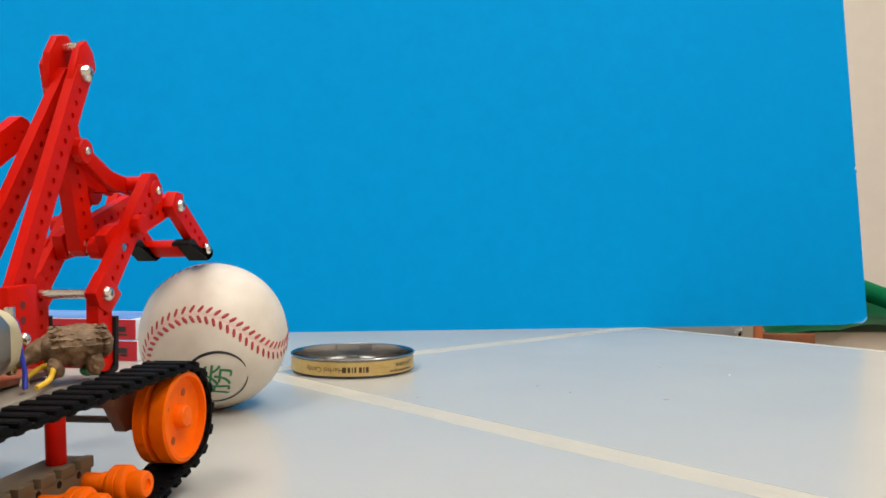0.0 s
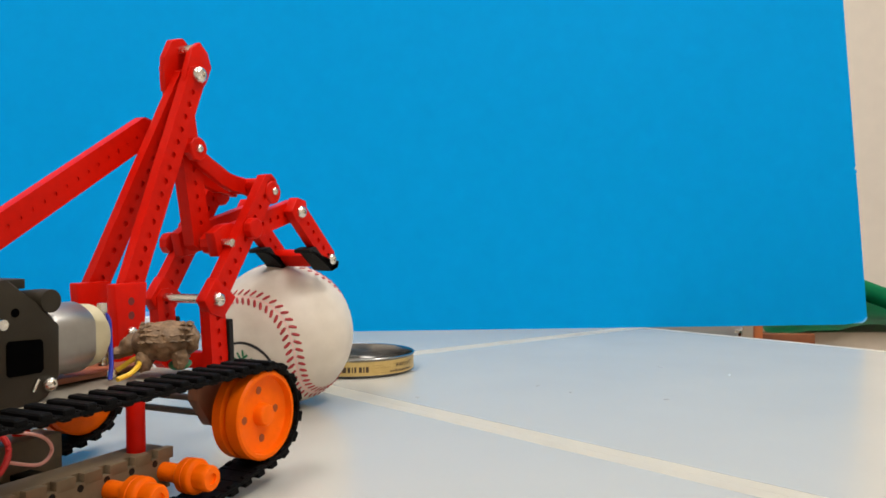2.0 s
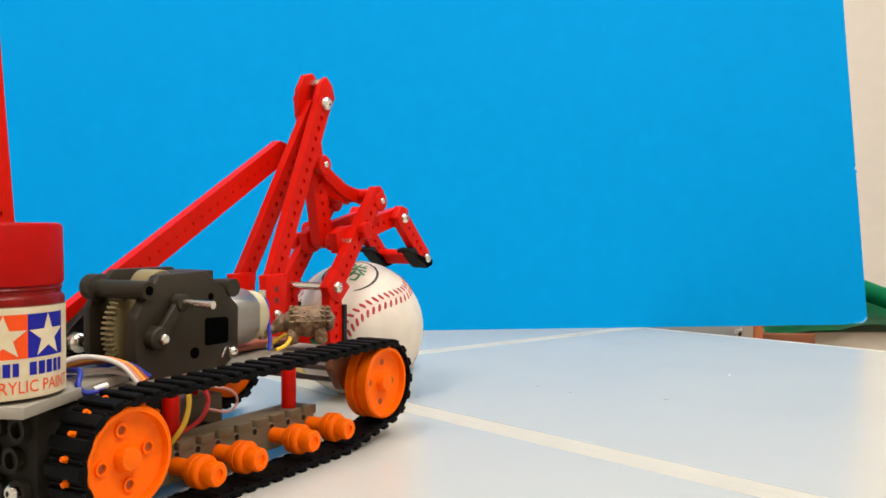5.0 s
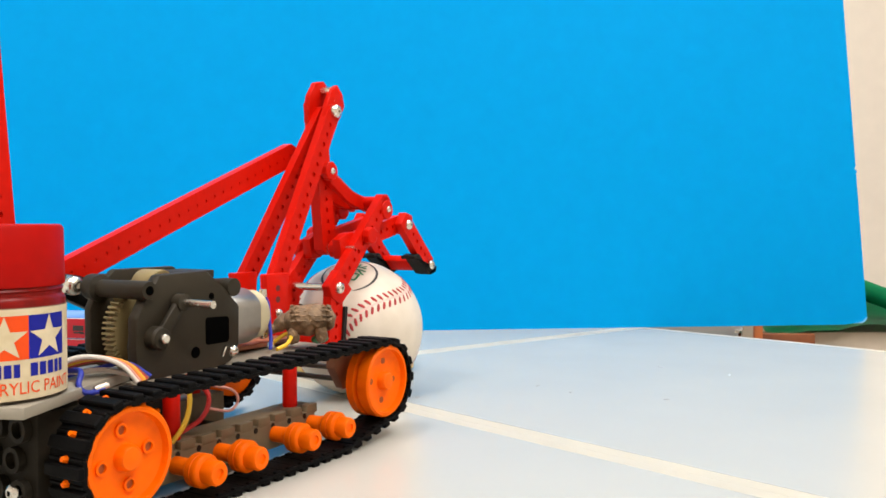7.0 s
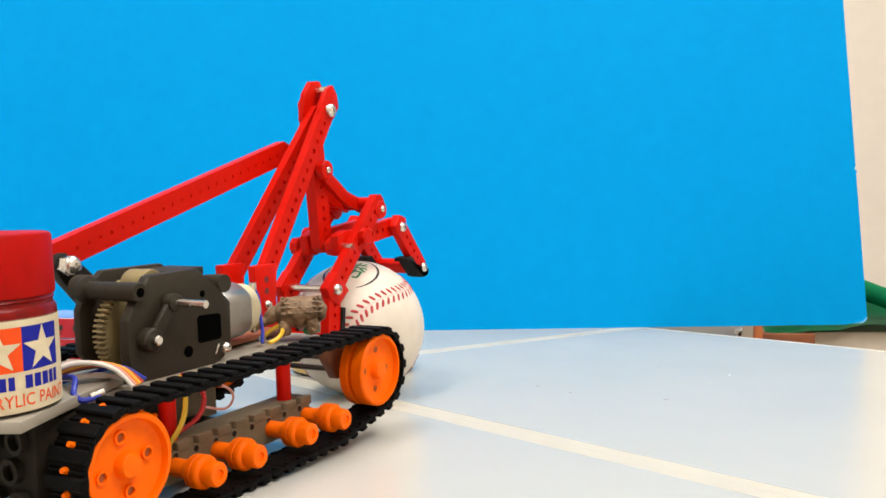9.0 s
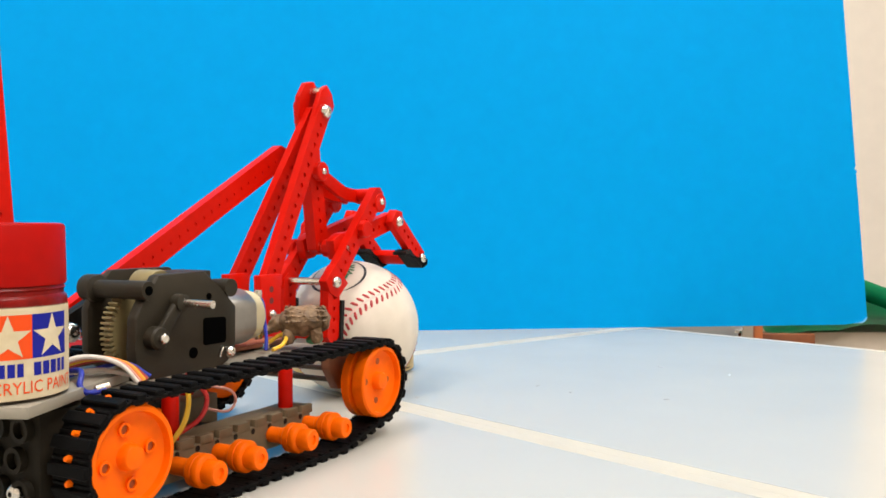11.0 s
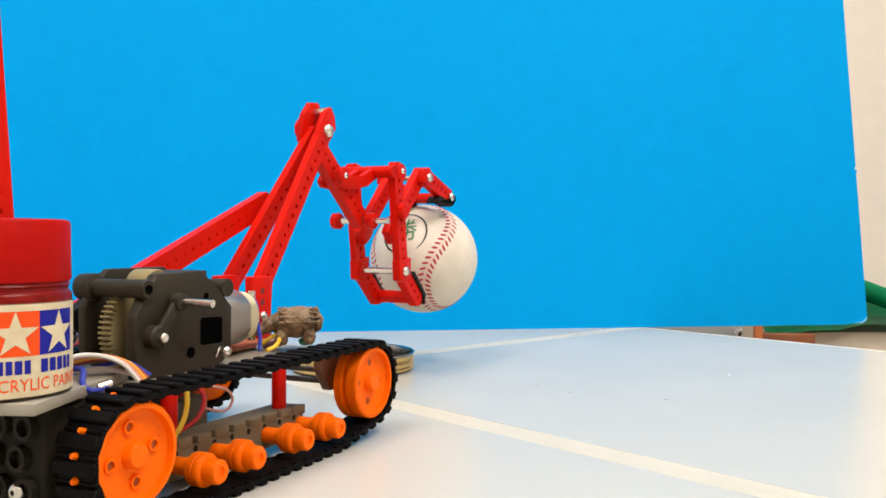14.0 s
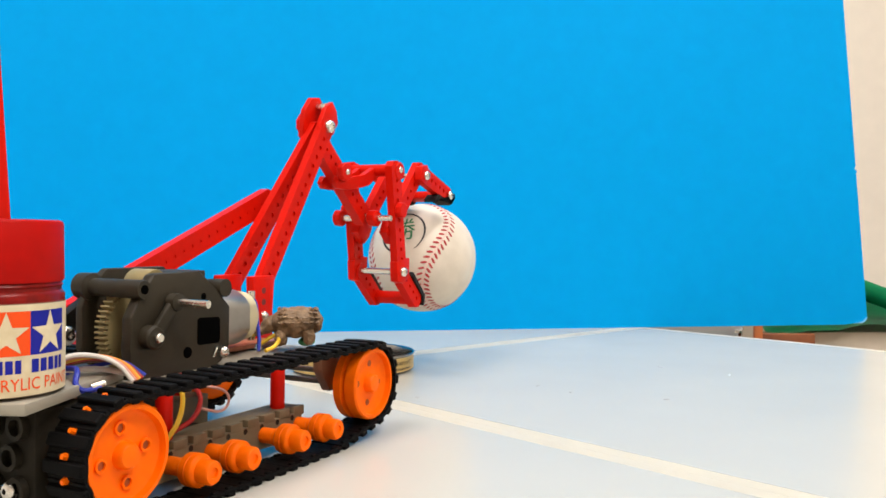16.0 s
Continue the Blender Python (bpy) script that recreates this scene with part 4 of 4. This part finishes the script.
LOWER = [(0, 129, 95.1, -131.5), (0.5, 122.2, 94.9, -130.2), (1, 124.1, 96, -128.9), (1.5, 115.3, 96.6, -126.6), (2, 121.6, 96, -126), (2.5, 125.1, 94.8, -126.8), (3.5, 125.9, 95.3, -126), (4, 122.6, 95.2, -127.4),
         (6.5, 123.7, 95.2, -130.7), (7, 126.8, 90.9, -134.4), (7.5, 129.5, 85.1, -137.9), (8, 134.9, 80.6, -138.4), (8.5, 136.4, 80, -136.2), (9, 134.3, 83.5, -135.4),
         (11.5, 128.9, 95.6, -132), (12, 132.5, 90.8, -136.4), (12.5, 137.4, 86.8, -139.4), (13, 152.4, 92.2, -114), (13.5, 157.2, 105.8, -89.5), (14, 160.7, 112, -82.3),
         (14.5, 158.7, 112.4, -82.3), (16, 152.5, 111.7, -81.8)]
# the long rod: its angle, and the angle of the crank that drives it
ROD = [(0, 31.5, 227, 72), (1, 31.5, 227, 74), (1.5, 31.5, 227, 74.5), (2.5, 31.5, 227, 71), (4.2, 31.5, 227, 71), (6.5, 26.0, 171, 73), (7, 22.6, 158, 73), (7.5, 19.4, 142, 73), (8, 17.0, 131, 73), (8.5, 16.6, 130, 73), (9, 17.3, 134, 73), (10, 22.0, 155, 73),
       (11.5, 31.0, 222, 72.5), (12, 30.5, 232, 71), (12.5, 29.9, 245, 71), (13.2, 25, 217, 59), (14, 23, 209, 54.5), (16, 23, 209, 54.5)]
PIVOT = (51.0, 45.5)
BOOM_Y = (8.0, 26.0)
JAW_Y = (2.5, 28.0)
MID_Y = 17.0


def arm(r):
    add = MOVING.setdefault("arm", [])
    # base brackets
    for y in BOOM_Y:
        s = -1 if y == BOOM_Y[0] else 1
        bm = bmesh.new()
        yb = 2.8 if s < 0 else 19.4
        prism(bm, [(45, 35), (57, 35), (56.5, 48), (58, 61.2), (44.5, 61.2), (45.5, 48)], yb - 1.9, yb + 1.9, 0.5)
        b = part("arm_bracket", bm, M_RED, r, "red plastic bracket with bolt")
        # Darker red discs on the bracket face, painted as shade inside its holes.
        bm = bmesh.new()
        for z in (55.5, 51.0, 46.0, 41.0):
            rod(bm, (51, yb + s * 1.94, z), (51, yb + s * 1.3, z), 1.3, 12)
        part("peg_hole_shade", bm, material("dark_red_shade", (0.16, 0.004, 0.003), 0.6) if "dark_red_shade" not in bpy.data.materials else bpy.data.materials["dark_red_shade"], b)
        bm = bmesh.new()
        bolt(bm, (PIVOT[0], yb + s * 1.9, PIVOT[1]), (0, s, 0), 1.9, 1.6)
        part("bolt", bm, M_STEEL, b, "nickel bolt")
    # two booms that lean together, with hexagonal heads
    for y in BOOM_Y:
        bm = bmesh.new()
        so = -1 if y == BOOM_Y[0] else 1
        arm_bar(bm, 20, w=8.2, t=3.6, x0=-4.0)
        if so < 0:
            prism(bm, [(90, -4), (96, -5.6), (102, -5.8), (106, -2), (107.5, 3), (103, 5.6), (95, 5), (90, 4)], -1.2, 1.3, 0.4)
        else:
            prism(bm, [(88, -3), (95, -4.5), (102, -4.5), (107, 0), (108.5, 6), (105, 10), (98, 10), (92, 6.5), (88, 4)], 1.4, 4.2, 0.4)
            lathe(bm, [(3.3, 4.0), (3.9, 4.4), (3.9, 6.6), (3.3, 7.0)], "y", 9, (95.5, 0, 0))
        ob = part("boom", bm, M_RED, r, "red plastic boom bar with rows of holes")
        bm = bmesh.new()
        s = -1 if y == BOOM_Y[0] else 1
        bolt(bm, (95.5, -1.8 if s < 0 else 7.0, 0), (0, s, 0), 3.0, 2.6)
        part("bolt", bm, M_STEEL, ob, "nickel bolt")
        if s < 0:
            bm = bmesh.new()
            rod(bm, (103.5, 0, 4.4), (103.5, 7.0, 4.4), 1.7, 14)
            part("head_pin", bm, M_STEEL, ob, "steel spacer pin")
        add.append((ob, [(t, at_angle(PIVOT[0], y, PIVOT[1], a) @ pose(0, 0, 0, 0, 0, -8.1 if s > 0 else 0.0)) for t, a in BOOM]))
    # forearm hanging from the boom heads
    bm = bmesh.new()
    arm_bar(bm, 13, w=9.4, t=5.2, x0=-4.0)
    ob = part("forearm", bm, M_RED, r, "red plastic forearm bar with sockets")
    bm = bmesh.new()
    lathe(bm, [(4.0, -9.0), (4.4, -8.5), (4.4, -6.0), (4.0, -5.6)], "y", 9, (26, 0, -2.5))
    part("toothed_nut", bm, M_RED, ob, "red toothed nut")
    bm = bmesh.new()
    rod(bm, (61, -16.5, 0), (61, 14.0, 0), 1.6, 14)
    part("axle", bm, M_STEEL, ob, "steel axle pin")
    for y0, y1 in ((-9.0, -4.0), (11.5, 16.0)):
        bm = bmesh.new()
        lathe(bm, [(3.6, y0), (4.2, y0 + 0.5), (4.2, y1 - 0.5), (3.6, y1)], "y", 9, (61, 0, 0))
        part("bushing", bm, M_RED, ob, "red toothed bushing")
    for y in (-4.0, 2.7):
        bm = bmesh.new()
        rod(bm, (61, y, 0), (61, y + 1.3, 0), 2.8, 6)
        part("nut", bm, M_STEEL, ob, "small steel nut")
    add_bolt(ob, (26, -9.0, -2.5), (0, -1, 0), 1.5, 1.2)
    bt, ba = [b[0] for b in BOOM], [radians(b[1]) for b in BOOM]
    rows = []
    for t, a in FORE:
        b = float(np.interp(t, bt, ba))
        rows.append((t, at_angle(PIVOT[0] + 95.5 * math.cos(b), MID_Y, PIVOT[1] + 95.5 * math.sin(b), a)))
    add.append((ob, rows))
    # yoke from the forearm to the lower jaws
    bm = bmesh.new()
    prism(bm, [(-3, -5.2), (5, -6.8), (18, -7.0), (25, -6.6), (30, -3.8), (36, -3.0), (36, 2.6), (28, 1.4), (20, -1.6), (6, -1.0), (-2, 0.6), (-4.5, -2.2)], -5.6, -2.7, 0.5)
    prism(bm, [(-3, -5.2), (5, -6.8), (18, -7.0), (25, -6.6), (30, -3.8), (36, -3.0), (36, 2.6), (28, 1.4), (20, -1.6), (6, -1.0), (-2, 0.6), (-4.5, -2.2)], 2.7, 5.6, 0.5)
    ob = part("yoke", bm, M_RED, r, "red plastic yoke plate")
    bm = bmesh.new()
    rod(bm, (32.5, -16.5, 0), (32.5, 13.0, 0), 3.1, 18)
    part("yoke_shaft", bm, M_RED, ob, "red plastic cross shaft")
    add.append((ob, [(t, at_angle(x, MID_Y, z, a)) for t, x, z, a in YOKE]))
    # jaws on both sides
    for y in JAW_Y:
        s = -1 if y == JAW_Y[0] else 1
        bm = bmesh.new()
        arm_bar(bm, 9, w=8.5, t=4.0, x0=-3.5)
        prism(bm, [(-9, -5), (-3, -6), (2, -5), (3, 0), (2, 5), (-3, 5.5), (-9, 4)], -2.2, 2.2, 0.4)
        ob = part("upper_jaw_bar", bm, M_RED, r, "red plastic jaw bar")
        add.append((ob, [(t, at_angle(x, y - s * 4.3, z, a)) for t, x, z, a in UPPER]))
        bm = bmesh.new()
        arm_bar(bm, 6, w=8.5, t=4.0, x0=0.0)
        prism(bm, [(-4, -4), (2, -5), (4, 3), (0, 6), (-5, 3)], -2.2, 2.2, 0.4)
        ob = part("upper_finger", bm, M_RED, r, "red plastic upper finger")
        add_bolt(ob, (0.5, s * 2.1, 0), (0, s, 0))
        add_bolt(ob, (30.0, s * 2.1, 0), (0, s, 0))
        bm = bmesh.new()
        prism(bm, [(17, -4.2), (33, -4.2), (35.5, 0), (34, 3.0), (33, -0.5), (31, -5.6), (18, -6.2), (15.5, -9.5), (14, -8.5)], -3.2 if s < 0 else -4.8, 4.8 if s < 0 else 3.2, 0.4)
        part("grip_pad", bm, M_PAD, ob, "black rubber grip pad")
        if s < 0:
            bm = bmesh.new()
            box(bm, (27.5, (JAW_Y[1] - JAW_Y[0]) / 2, -1.5), (7.5, JAW_Y[1] - JAW_Y[0] - 3, 4.0), 0.6)
            part("cross_bar", bm, M_RED, ob, "red plastic cross bar")
            bm = bmesh.new()
            rod(bm, (0.5, 2, 0), (0.5, JAW_Y[1] - JAW_Y[0] - 2, 0), 1.6, 14)
            part("spacer_pin", bm, M_STEEL, ob, "steel spacer pin")
        add.append((ob, [(t, at_angle(x, y, z, a)) for t, x, z, a in FINGER]))
        bm = bmesh.new()
        arm_bar(bm, 11, w=8.5, t=4.0, x0=-1.0)
        lathe(bm, [(4.2, -2.6), (4.6, -2.2), (4.6, 2.2), (4.2, 2.6)], "y", 11, (2, 0, 3.0))
        lathe(bm, [(3.9, s * 2.0), (4.2, s * 2.4), (4.0, s * 4.8), (3.4, s * 5.2)], "y", 9, (21.5, 0, 0))
        prism(bm, [(47, -5.0), (57, -5.5), (59, 0), (57, 6.5), (47, 8)], -2.2, 2.2, 0.4)
        ob = part("lower_jaw_bar", bm, M_RED, r, "red plastic jaw bar")
        add_bolt(ob, (53, s * 2.2, 0), (0, s, 0), 2.6, 2.2)
        add_bolt(ob, (1.5, s * 2.6, 3.0), (0, s, 0), 1.5, 1.2)
        f = Matrix.Rotation(radians(-40), 4, "Y")
        m = Matrix.Translation((0.053, 0, 0)) @ f
        bm = bmesh.new()
        arm_bar(bm, 5, w=8.5, t=4.4, x0=-1.0)
        for v in bm.verts:
            v.co.y -= s * 0.6
        part("lower_finger", bm, M_RED, ob, "red plastic lower finger", m)
        bm = bmesh.new()
        prism(bm, [(8, 4.2), (25, 4.2), (27.5, 0), (29, 1), (26.5, 6.2), (8, 6.8)], -2.8, 3.2, 0.4)
        part("grip_pad", bm, M_PAD, ob, "black rubber grip pad", m)
        if s < 0:
            bm = bmesh.new()
            rod(bm, (53, 2, 0), (53, JAW_Y[1] - JAW_Y[0] - 2, 0), 1.7, 14)
            part("spacer_pin", bm, M_STEEL, ob, "steel spacer pin")
            bm = bmesh.new()
            box(bm, (22.5, (JAW_Y[1] - JAW_Y[0]) / 2, 0.5), (6, JAW_Y[1] - JAW_Y[0] - 3, 4.5), 0.6)
            part("cross_bar", bm, M_RED, ob, "red plastic cross bar", m)
        add.append((ob, [(t, at_angle(x, y, z, a)) for t, x, z, a in LOWER]))
    # long push rod from the crank to the boom
    bm = bmesh.new()
    arm_bar(bm, 26, w=9.4, t=4.6, x0=-4.0, hole=0.75, deep=0.45)
    ob = part("push_rod", bm, M_RED, r, "long red plastic push rod with a row of holes")
    rows = []
    for t, a, _, u in ROD:
        g = float(np.interp(t, bt, ba))
        rows.append((t, at_angle(PIVOT[0] + u * math.cos(g), 26.0, PIVOT[1] + u * math.sin(g), a + 180)))
    add.append((ob, rows))
    add.append((MOVING["crank"], [(t, at_angle(-13, 19.5, 54, c)) for t, _, c, _ in ROD]))
    # upright red bar at the tail
    bm = bmesh.new()
    arm_bar(bm, 24, w=9.0, t=5.0, x0=0.0)
    part("tail_bar", bm, M_RED, r, "upright red plastic bar", at_angle(-61, 2.5, 36, 94.3))


def wires(r):
    runs = [("blue_wire", M_WIREB, 0.65, [(28, -12, 55), (29.5, -13, 52), (28.5, -14.5, 46), (26.5, -17, 40), (25, -18, 36)]),
            ("yellow_wire", M_WIREY, 0.75, [(24, -22, 36.5), (29, -22, 37.5), (34, -20, 39.5), (36, -16, 40.2), (33, -12, 37)]),
            ("white_wire", M_WIREW, 0.65, [(-64, -14, 38), (-56, -17, 43.4), (-50, -21, 43.7), (-45, -25, 41), (-42, -28, 36)]),
            ("pink_wire", M_WIREP, 0.65, [(-64, -13, 38), (-55.5, -16, 42.8), (-49, -20, 43.4), (-43.8, -24.4, 41), (-40.8, -27.6, 36)]),
            ("orange_wire", M_WIREO, 0.65, [(-64, -12, 38), (-55, -15, 42.4), (-48, -19.4, 43.2), (-42.6, -24, 41), (-39.6, -27.3, 36)]),
            ("yellow_wire", M_WIREY, 0.65, [(-63, -11, 37.8), (-54, -14, 41.6), (-47, -18.6, 42.8), (-41.6, -23.5, 40.8), (-38.6, -27, 36)]),
            ("red_wire", M_WIRER, 0.65, [(-63, -10, 37.6), (-53, -13, 41.0), (-46, -17.8, 42.2), (-40.6, -23, 40.4), (-37.6, -26.7, 36)]),
            ("brown_wire", M_WIREBR, 0.65, [(-62, -9, 37.4), (-52, -12, 40.4), (-45, -17, 41.4), (-39.6, -22.5, 40), (-36.8, -26.4, 36)]),
            ("blue_wire", M_WIREB, 0.65, [(-60, -10, 37), (-48, -16, 39.4), (-40, -21, 40.6), (-35.5, -26, 36.5)]),
            ("blue_wire", M_WIREB, 0.8, [(-54, -14, 40), (-56, -22, 40.6), (-60, -26.5, 37.8), (-58.5, -28, 35.8), (-54, -29, 36.2)]),
            ("white_wire", M_WIREW, 0.8, [(-66, -6, 38), (-55, -12, 38.8), (-46, -18, 39.2), (-38, -22, 37)]),
            ("yellow_wire", M_WIREY, 0.8, [(-23, -26, 35), (-22.5, -28, 28), (-25, -28.5, 21), (-30, -26.5, 14)]),
            ("red_wire", M_WIRER, 0.8, [(-18, -22, 34), (-12, -25, 27), (-15, -25, 20), (-24, -21, 15)]),
            ("pink_wire", M_WIREP, 0.45, [(-12, -24, 30), (-6, -29, 28), (-3, -29, 24), (-6, -28, 21), (-13, -25, 23)])]
    for name, mat, rad, pts in runs:
        bm = bmesh.new()
        tube(bm, pts, rad)
        part(name, bm, mat, r)
    bm = bmesh.new()
    rod(bm, (-56.5, -28.2, 36.4), (-52.6, -28.8, 37.0), 0.9, 10)
    part("wire_joint", bm, M_STEEL, r, "bright soldered wire joint")


def paint_jar():
    t = thing("paint_jar", "small glass paint jar with red screw cap and printed label", "jar")
    R = 16.4
    bm = bmesh.new()
    lathe(bm, [(R - 2.5, 0), (R - 0.6, 0.6), (R, 2.2), (R, 22.6), (R - 0.5, 24.0), (R - 2.0, 25.0), (1, 25.0)], "z", 48)
    part("jar", bm, M_JARGLASS, t, "clear glass full of paint")
    bm = bmesh.new()
    lathe(bm, [(R - 1.6, 22.8), (R - 0.1, 23.0), (R - 0.1, 24.6), (R - 0.5, 25.2), (R - 0.9, 25.6), (R - 0.9, 26.4), (R - 0.5, 26.9), (R - 0.9, 27.6), (R - 1.2, 29.6), (2, 29.6)], "z", 48)
    part("neck", bm, M_REDPAINT, t, "dark red paint-stained neck")
    bm = bmesh.new()
    lathe(bm, [(R - 1.0, 28.0), (R - 0.5, 27.8), (R - 0.2, 28.4), (R - 0.4, 42.2), (R - 0.8, 42.9), (R - 1.6, 43.2), (R - 2.6, 43.0), (2, 42.9)], "z", 64)
    part("cap", bm, M_REDCAP, t, "red plastic screw cap")
    bm = bmesh.new()
    sheet(bm, -24, 0.9, 33, 22.8, 60, 2)
    round_cylinder(bm, R + 0.12)
    part("label", bm, M_LABEL, t, "aged cream paper label", angle=80)
    turn = 0.0

    def piece(bm, mat, name, label, lift):
        fine(bm, 1.4)
        round_cylinder(bm, R + lift, turn)
        part(name, bm, mat, t, label, angle=80)
    bm = bmesh.new()
    sheet(bm, -11.2, 10.6, 0.0, 21.2, 12, 2)
    piece(bm, M_LABELR, "label_panel", "orange-red square", 0.20)
    bm = bmesh.new()
    sheet(bm, 0.0, 10.6, 11.2, 21.2, 12, 2)
    piece(bm, M_LABELB, "label_panel", "dark blue square", 0.20)
    for cx in (-5.6, 5.6):
        bm = bmesh.new()
        star(bm, cx, 15.6, 5.6)
        piece(bm, M_LABEL, "label_star", "cream star", 0.30)
    x = -12.0
    for k in range(11):
        w = random.uniform(1.3, 1.9)
        if k != 5:
            bm = bmesh.new()
            sheet(bm, x, 6.4, x + w, 9.6, 2, 1)
            piece(bm, M_LABELB, "label_bar", "dark blue printed bar", 0.26)
        x += w + 0.5
    bm = letters("ACRYLIC PAINT", 4.2)
    for v in bm.verts:
        v.co.x = v.co.x * 0.86 + 1.0
        v.co.y += 3.6
    piece(bm, M_LABELR, "lettering", "orange-red words ACRYLIC PAINT", 0.26)
    return t


def toy_dinosaur():
    """A small lumpy armoured toy animal standing on four short legs, one plain mesh."""
    bm = bmesh.new()

    def blob(c, s, m=None, fineness=4):
        q = bmesh.ops.create_icosphere(bm, subdivisions=fineness, radius=1.0)
        for v in q["verts"]:
            p = Vector((v.co.x * s[0], v.co.y * s[1], v.co.z * s[2]))
            v.co = (m @ p if m else p) + Vector(c)
    blob((0, 0, 7.6), (12.5, 7.8, 5.6))
    blob((4, 0, 8.2), (9.5, 7.8, 5.4))
    blob((10.5, 0, 8.2), (5.2, 5.6, 4.4))
    blob((-11, 0, 7.2), (7.5, 3.6, 3.0), Matrix.Rotation(radians(-18), 3, "Y"))
    blob((-17.5, -0.5, 5.0), (5.4, 2.2, 1.9), Matrix.Rotation(radians(-14), 3, "Y"))
    blob((-21.5, -0.8, 3.8), (3.0, 2.3, 1.9))
    for x in (-6.5, 7.5):
        for y in (-4.6, 4.6):
            blob((x, y, 2.9), (3.4, 2.6, 3.3))
    for k in range(7):
        for j in range(-4, 5):
            a = j * 0.36
            blob((-7 + k * 3.1, 7.2 * math.sin(a), 7.6 + 5.1 * math.cos(a)), (1.6, 1.2, 0.55), None, 3)
    for v in bm.verts:
        v.co = Vector((v.co.x * 0.72, v.co.y * 0.98, v.co.z * 1.04))
    me = mesh_of("toy_dinosaur", bm, M_DINO, angle=180)
    normals = [v.normal.copy() for v in me.vertices]
    for v in me.vertices:
        p = v.co * 1000
        n = Vector((noise.noise(p * 0.35), noise.noise(p * 0.35 + Vector((9, 0, 0))), noise.noise(p * 0.35 + Vector((0, 7, 0)))))
        ridge = abs(math.sin(p.x * 1.9)) * 0.35 + abs(math.sin(p.z * 2.2 + p.x * 0.4)) * 0.25
        v.co += n * 0.0007 - normals[v.index] * 0.0004 * ridge + normals[v.index] * 0.0003 * noise.noise(p * 1.3)
    return tagged(new("toy_dinosaur", me), "brown lumpy toy armoured dinosaur with a club tail", "toy")


RIDERS = []


def robot():
    r = thing("tracked_robot", "small kit robot on black rubber tracks with a red gripper arm", "robot")
    running_gear(r)
    chassis(r)
    gearbox(r)
    arm(r)
    wires(r)
    bm = bmesh.new()
    bmesh.ops.create_icosphere(bm, subdivisions=3, radius=2.6)
    for v in bm.verts:
        v.co = Vector((v.co.x * 1.6, v.co.y, v.co.z * 0.7)) + Vector((47, -23, 37.6))
    part("clay_dab", bm, M_GREEN, r, "dab of green clay")
    MOVING["robot"] = r
    # the jar faces the camera's side: its label is turned to the rear right
    RIDERS.append((paint_jar(), pose(-0.0772, -0.0176, 0.0377, 0, 0, -7)))
    RIDERS.append((toy_dinosaur(), pose(0.0425, -0.0200, 0.0368, 0, 0, -50)))
    return r


def travel(t, y):
    """How far the track at sideways place y (m) has rolled forward by t, in mm."""
    total = 0.0
    for a, b in zip(ROBOT, ROBOT[1:]):
        if a[0] >= t or a[0] >= 4.3:
            break
        f = min(1.0, (t - a[0]) / (b[0] - a[0]))
        yaw = radians((a[4] + b[4]) / 2)
        step = (b[1] - a[1]) * math.cos(yaw) + (b[2] - a[2]) * math.sin(yaw) - radians(b[4] - a[4]) * y
        total += f * step * 1000
    return total


def motions():
    walk(MOVING["robot"], [(t, robot_pose(*v)) for t, *v in ROBOT])
    for ob, m in RIDERS:
        walk(ob, [(t, robot_pose(*v) @ m) for t, *v in ROBOT])
    for ob, rows in MOVING["arm"]:
        walk(ob, rows)
    for ob, side, (x, z), yc, flip in MOVING["wheels"]:
        rows = []
        for t in [0.0, 0.5, 0.7, 0.9, 1.2, 1.5, 1.75, 2.0, 2.25, 2.5, 2.8, 3.5, 3.75, 4.0, 4.3, 16.0]:
            turn = math.degrees(travel(t, yc / 1000) / 14.5)
            rows.append((t, pose(x / 1000, yc / 1000, z / 1000) @ pose(0, 0, 0, 0, turn, 0) @ pose(0, 0, 0, 0, 0, 180 if flip else 0)))
        walk(ob, rows)
    for ob, side, s, yc in LINKS:
        rows = []
        for t in [0.0, 0.5, 0.6, 0.7, 0.8, 0.9, 1.0, 1.25, 1.5] + [1.5 + 0.1 * k for k in range(1, 14)] + [3.5, 3.6, 3.7, 3.8, 3.9, 4.0, 4.15, 4.3, 16.0]:
            x, z, d = on_loop(s - travel(t, yc / 1000) * (1 if ORIENT > 0 else -1))
            rows.append((t, at_angle(x, yc, z, d + 180)))
        walk(ob, rows)
    rows = []
    for t, x, y, z, *q in BALL:
        rows.append((t, Matrix.Translation((x, y, z)) @ Quaternion(q).normalized().to_matrix().to_4x4()))
    walk(MOVING["ball"], rows)


# hull order: counter-clockwise in (x, z), so the lower run goes forward and links move against it when the robot drives on
ORIENT = 1


room()
desks()
blue_board()
far_corner()
boxes_behind()
tin_lid()
MOVING["ball"] = ball()
robot()
motions()
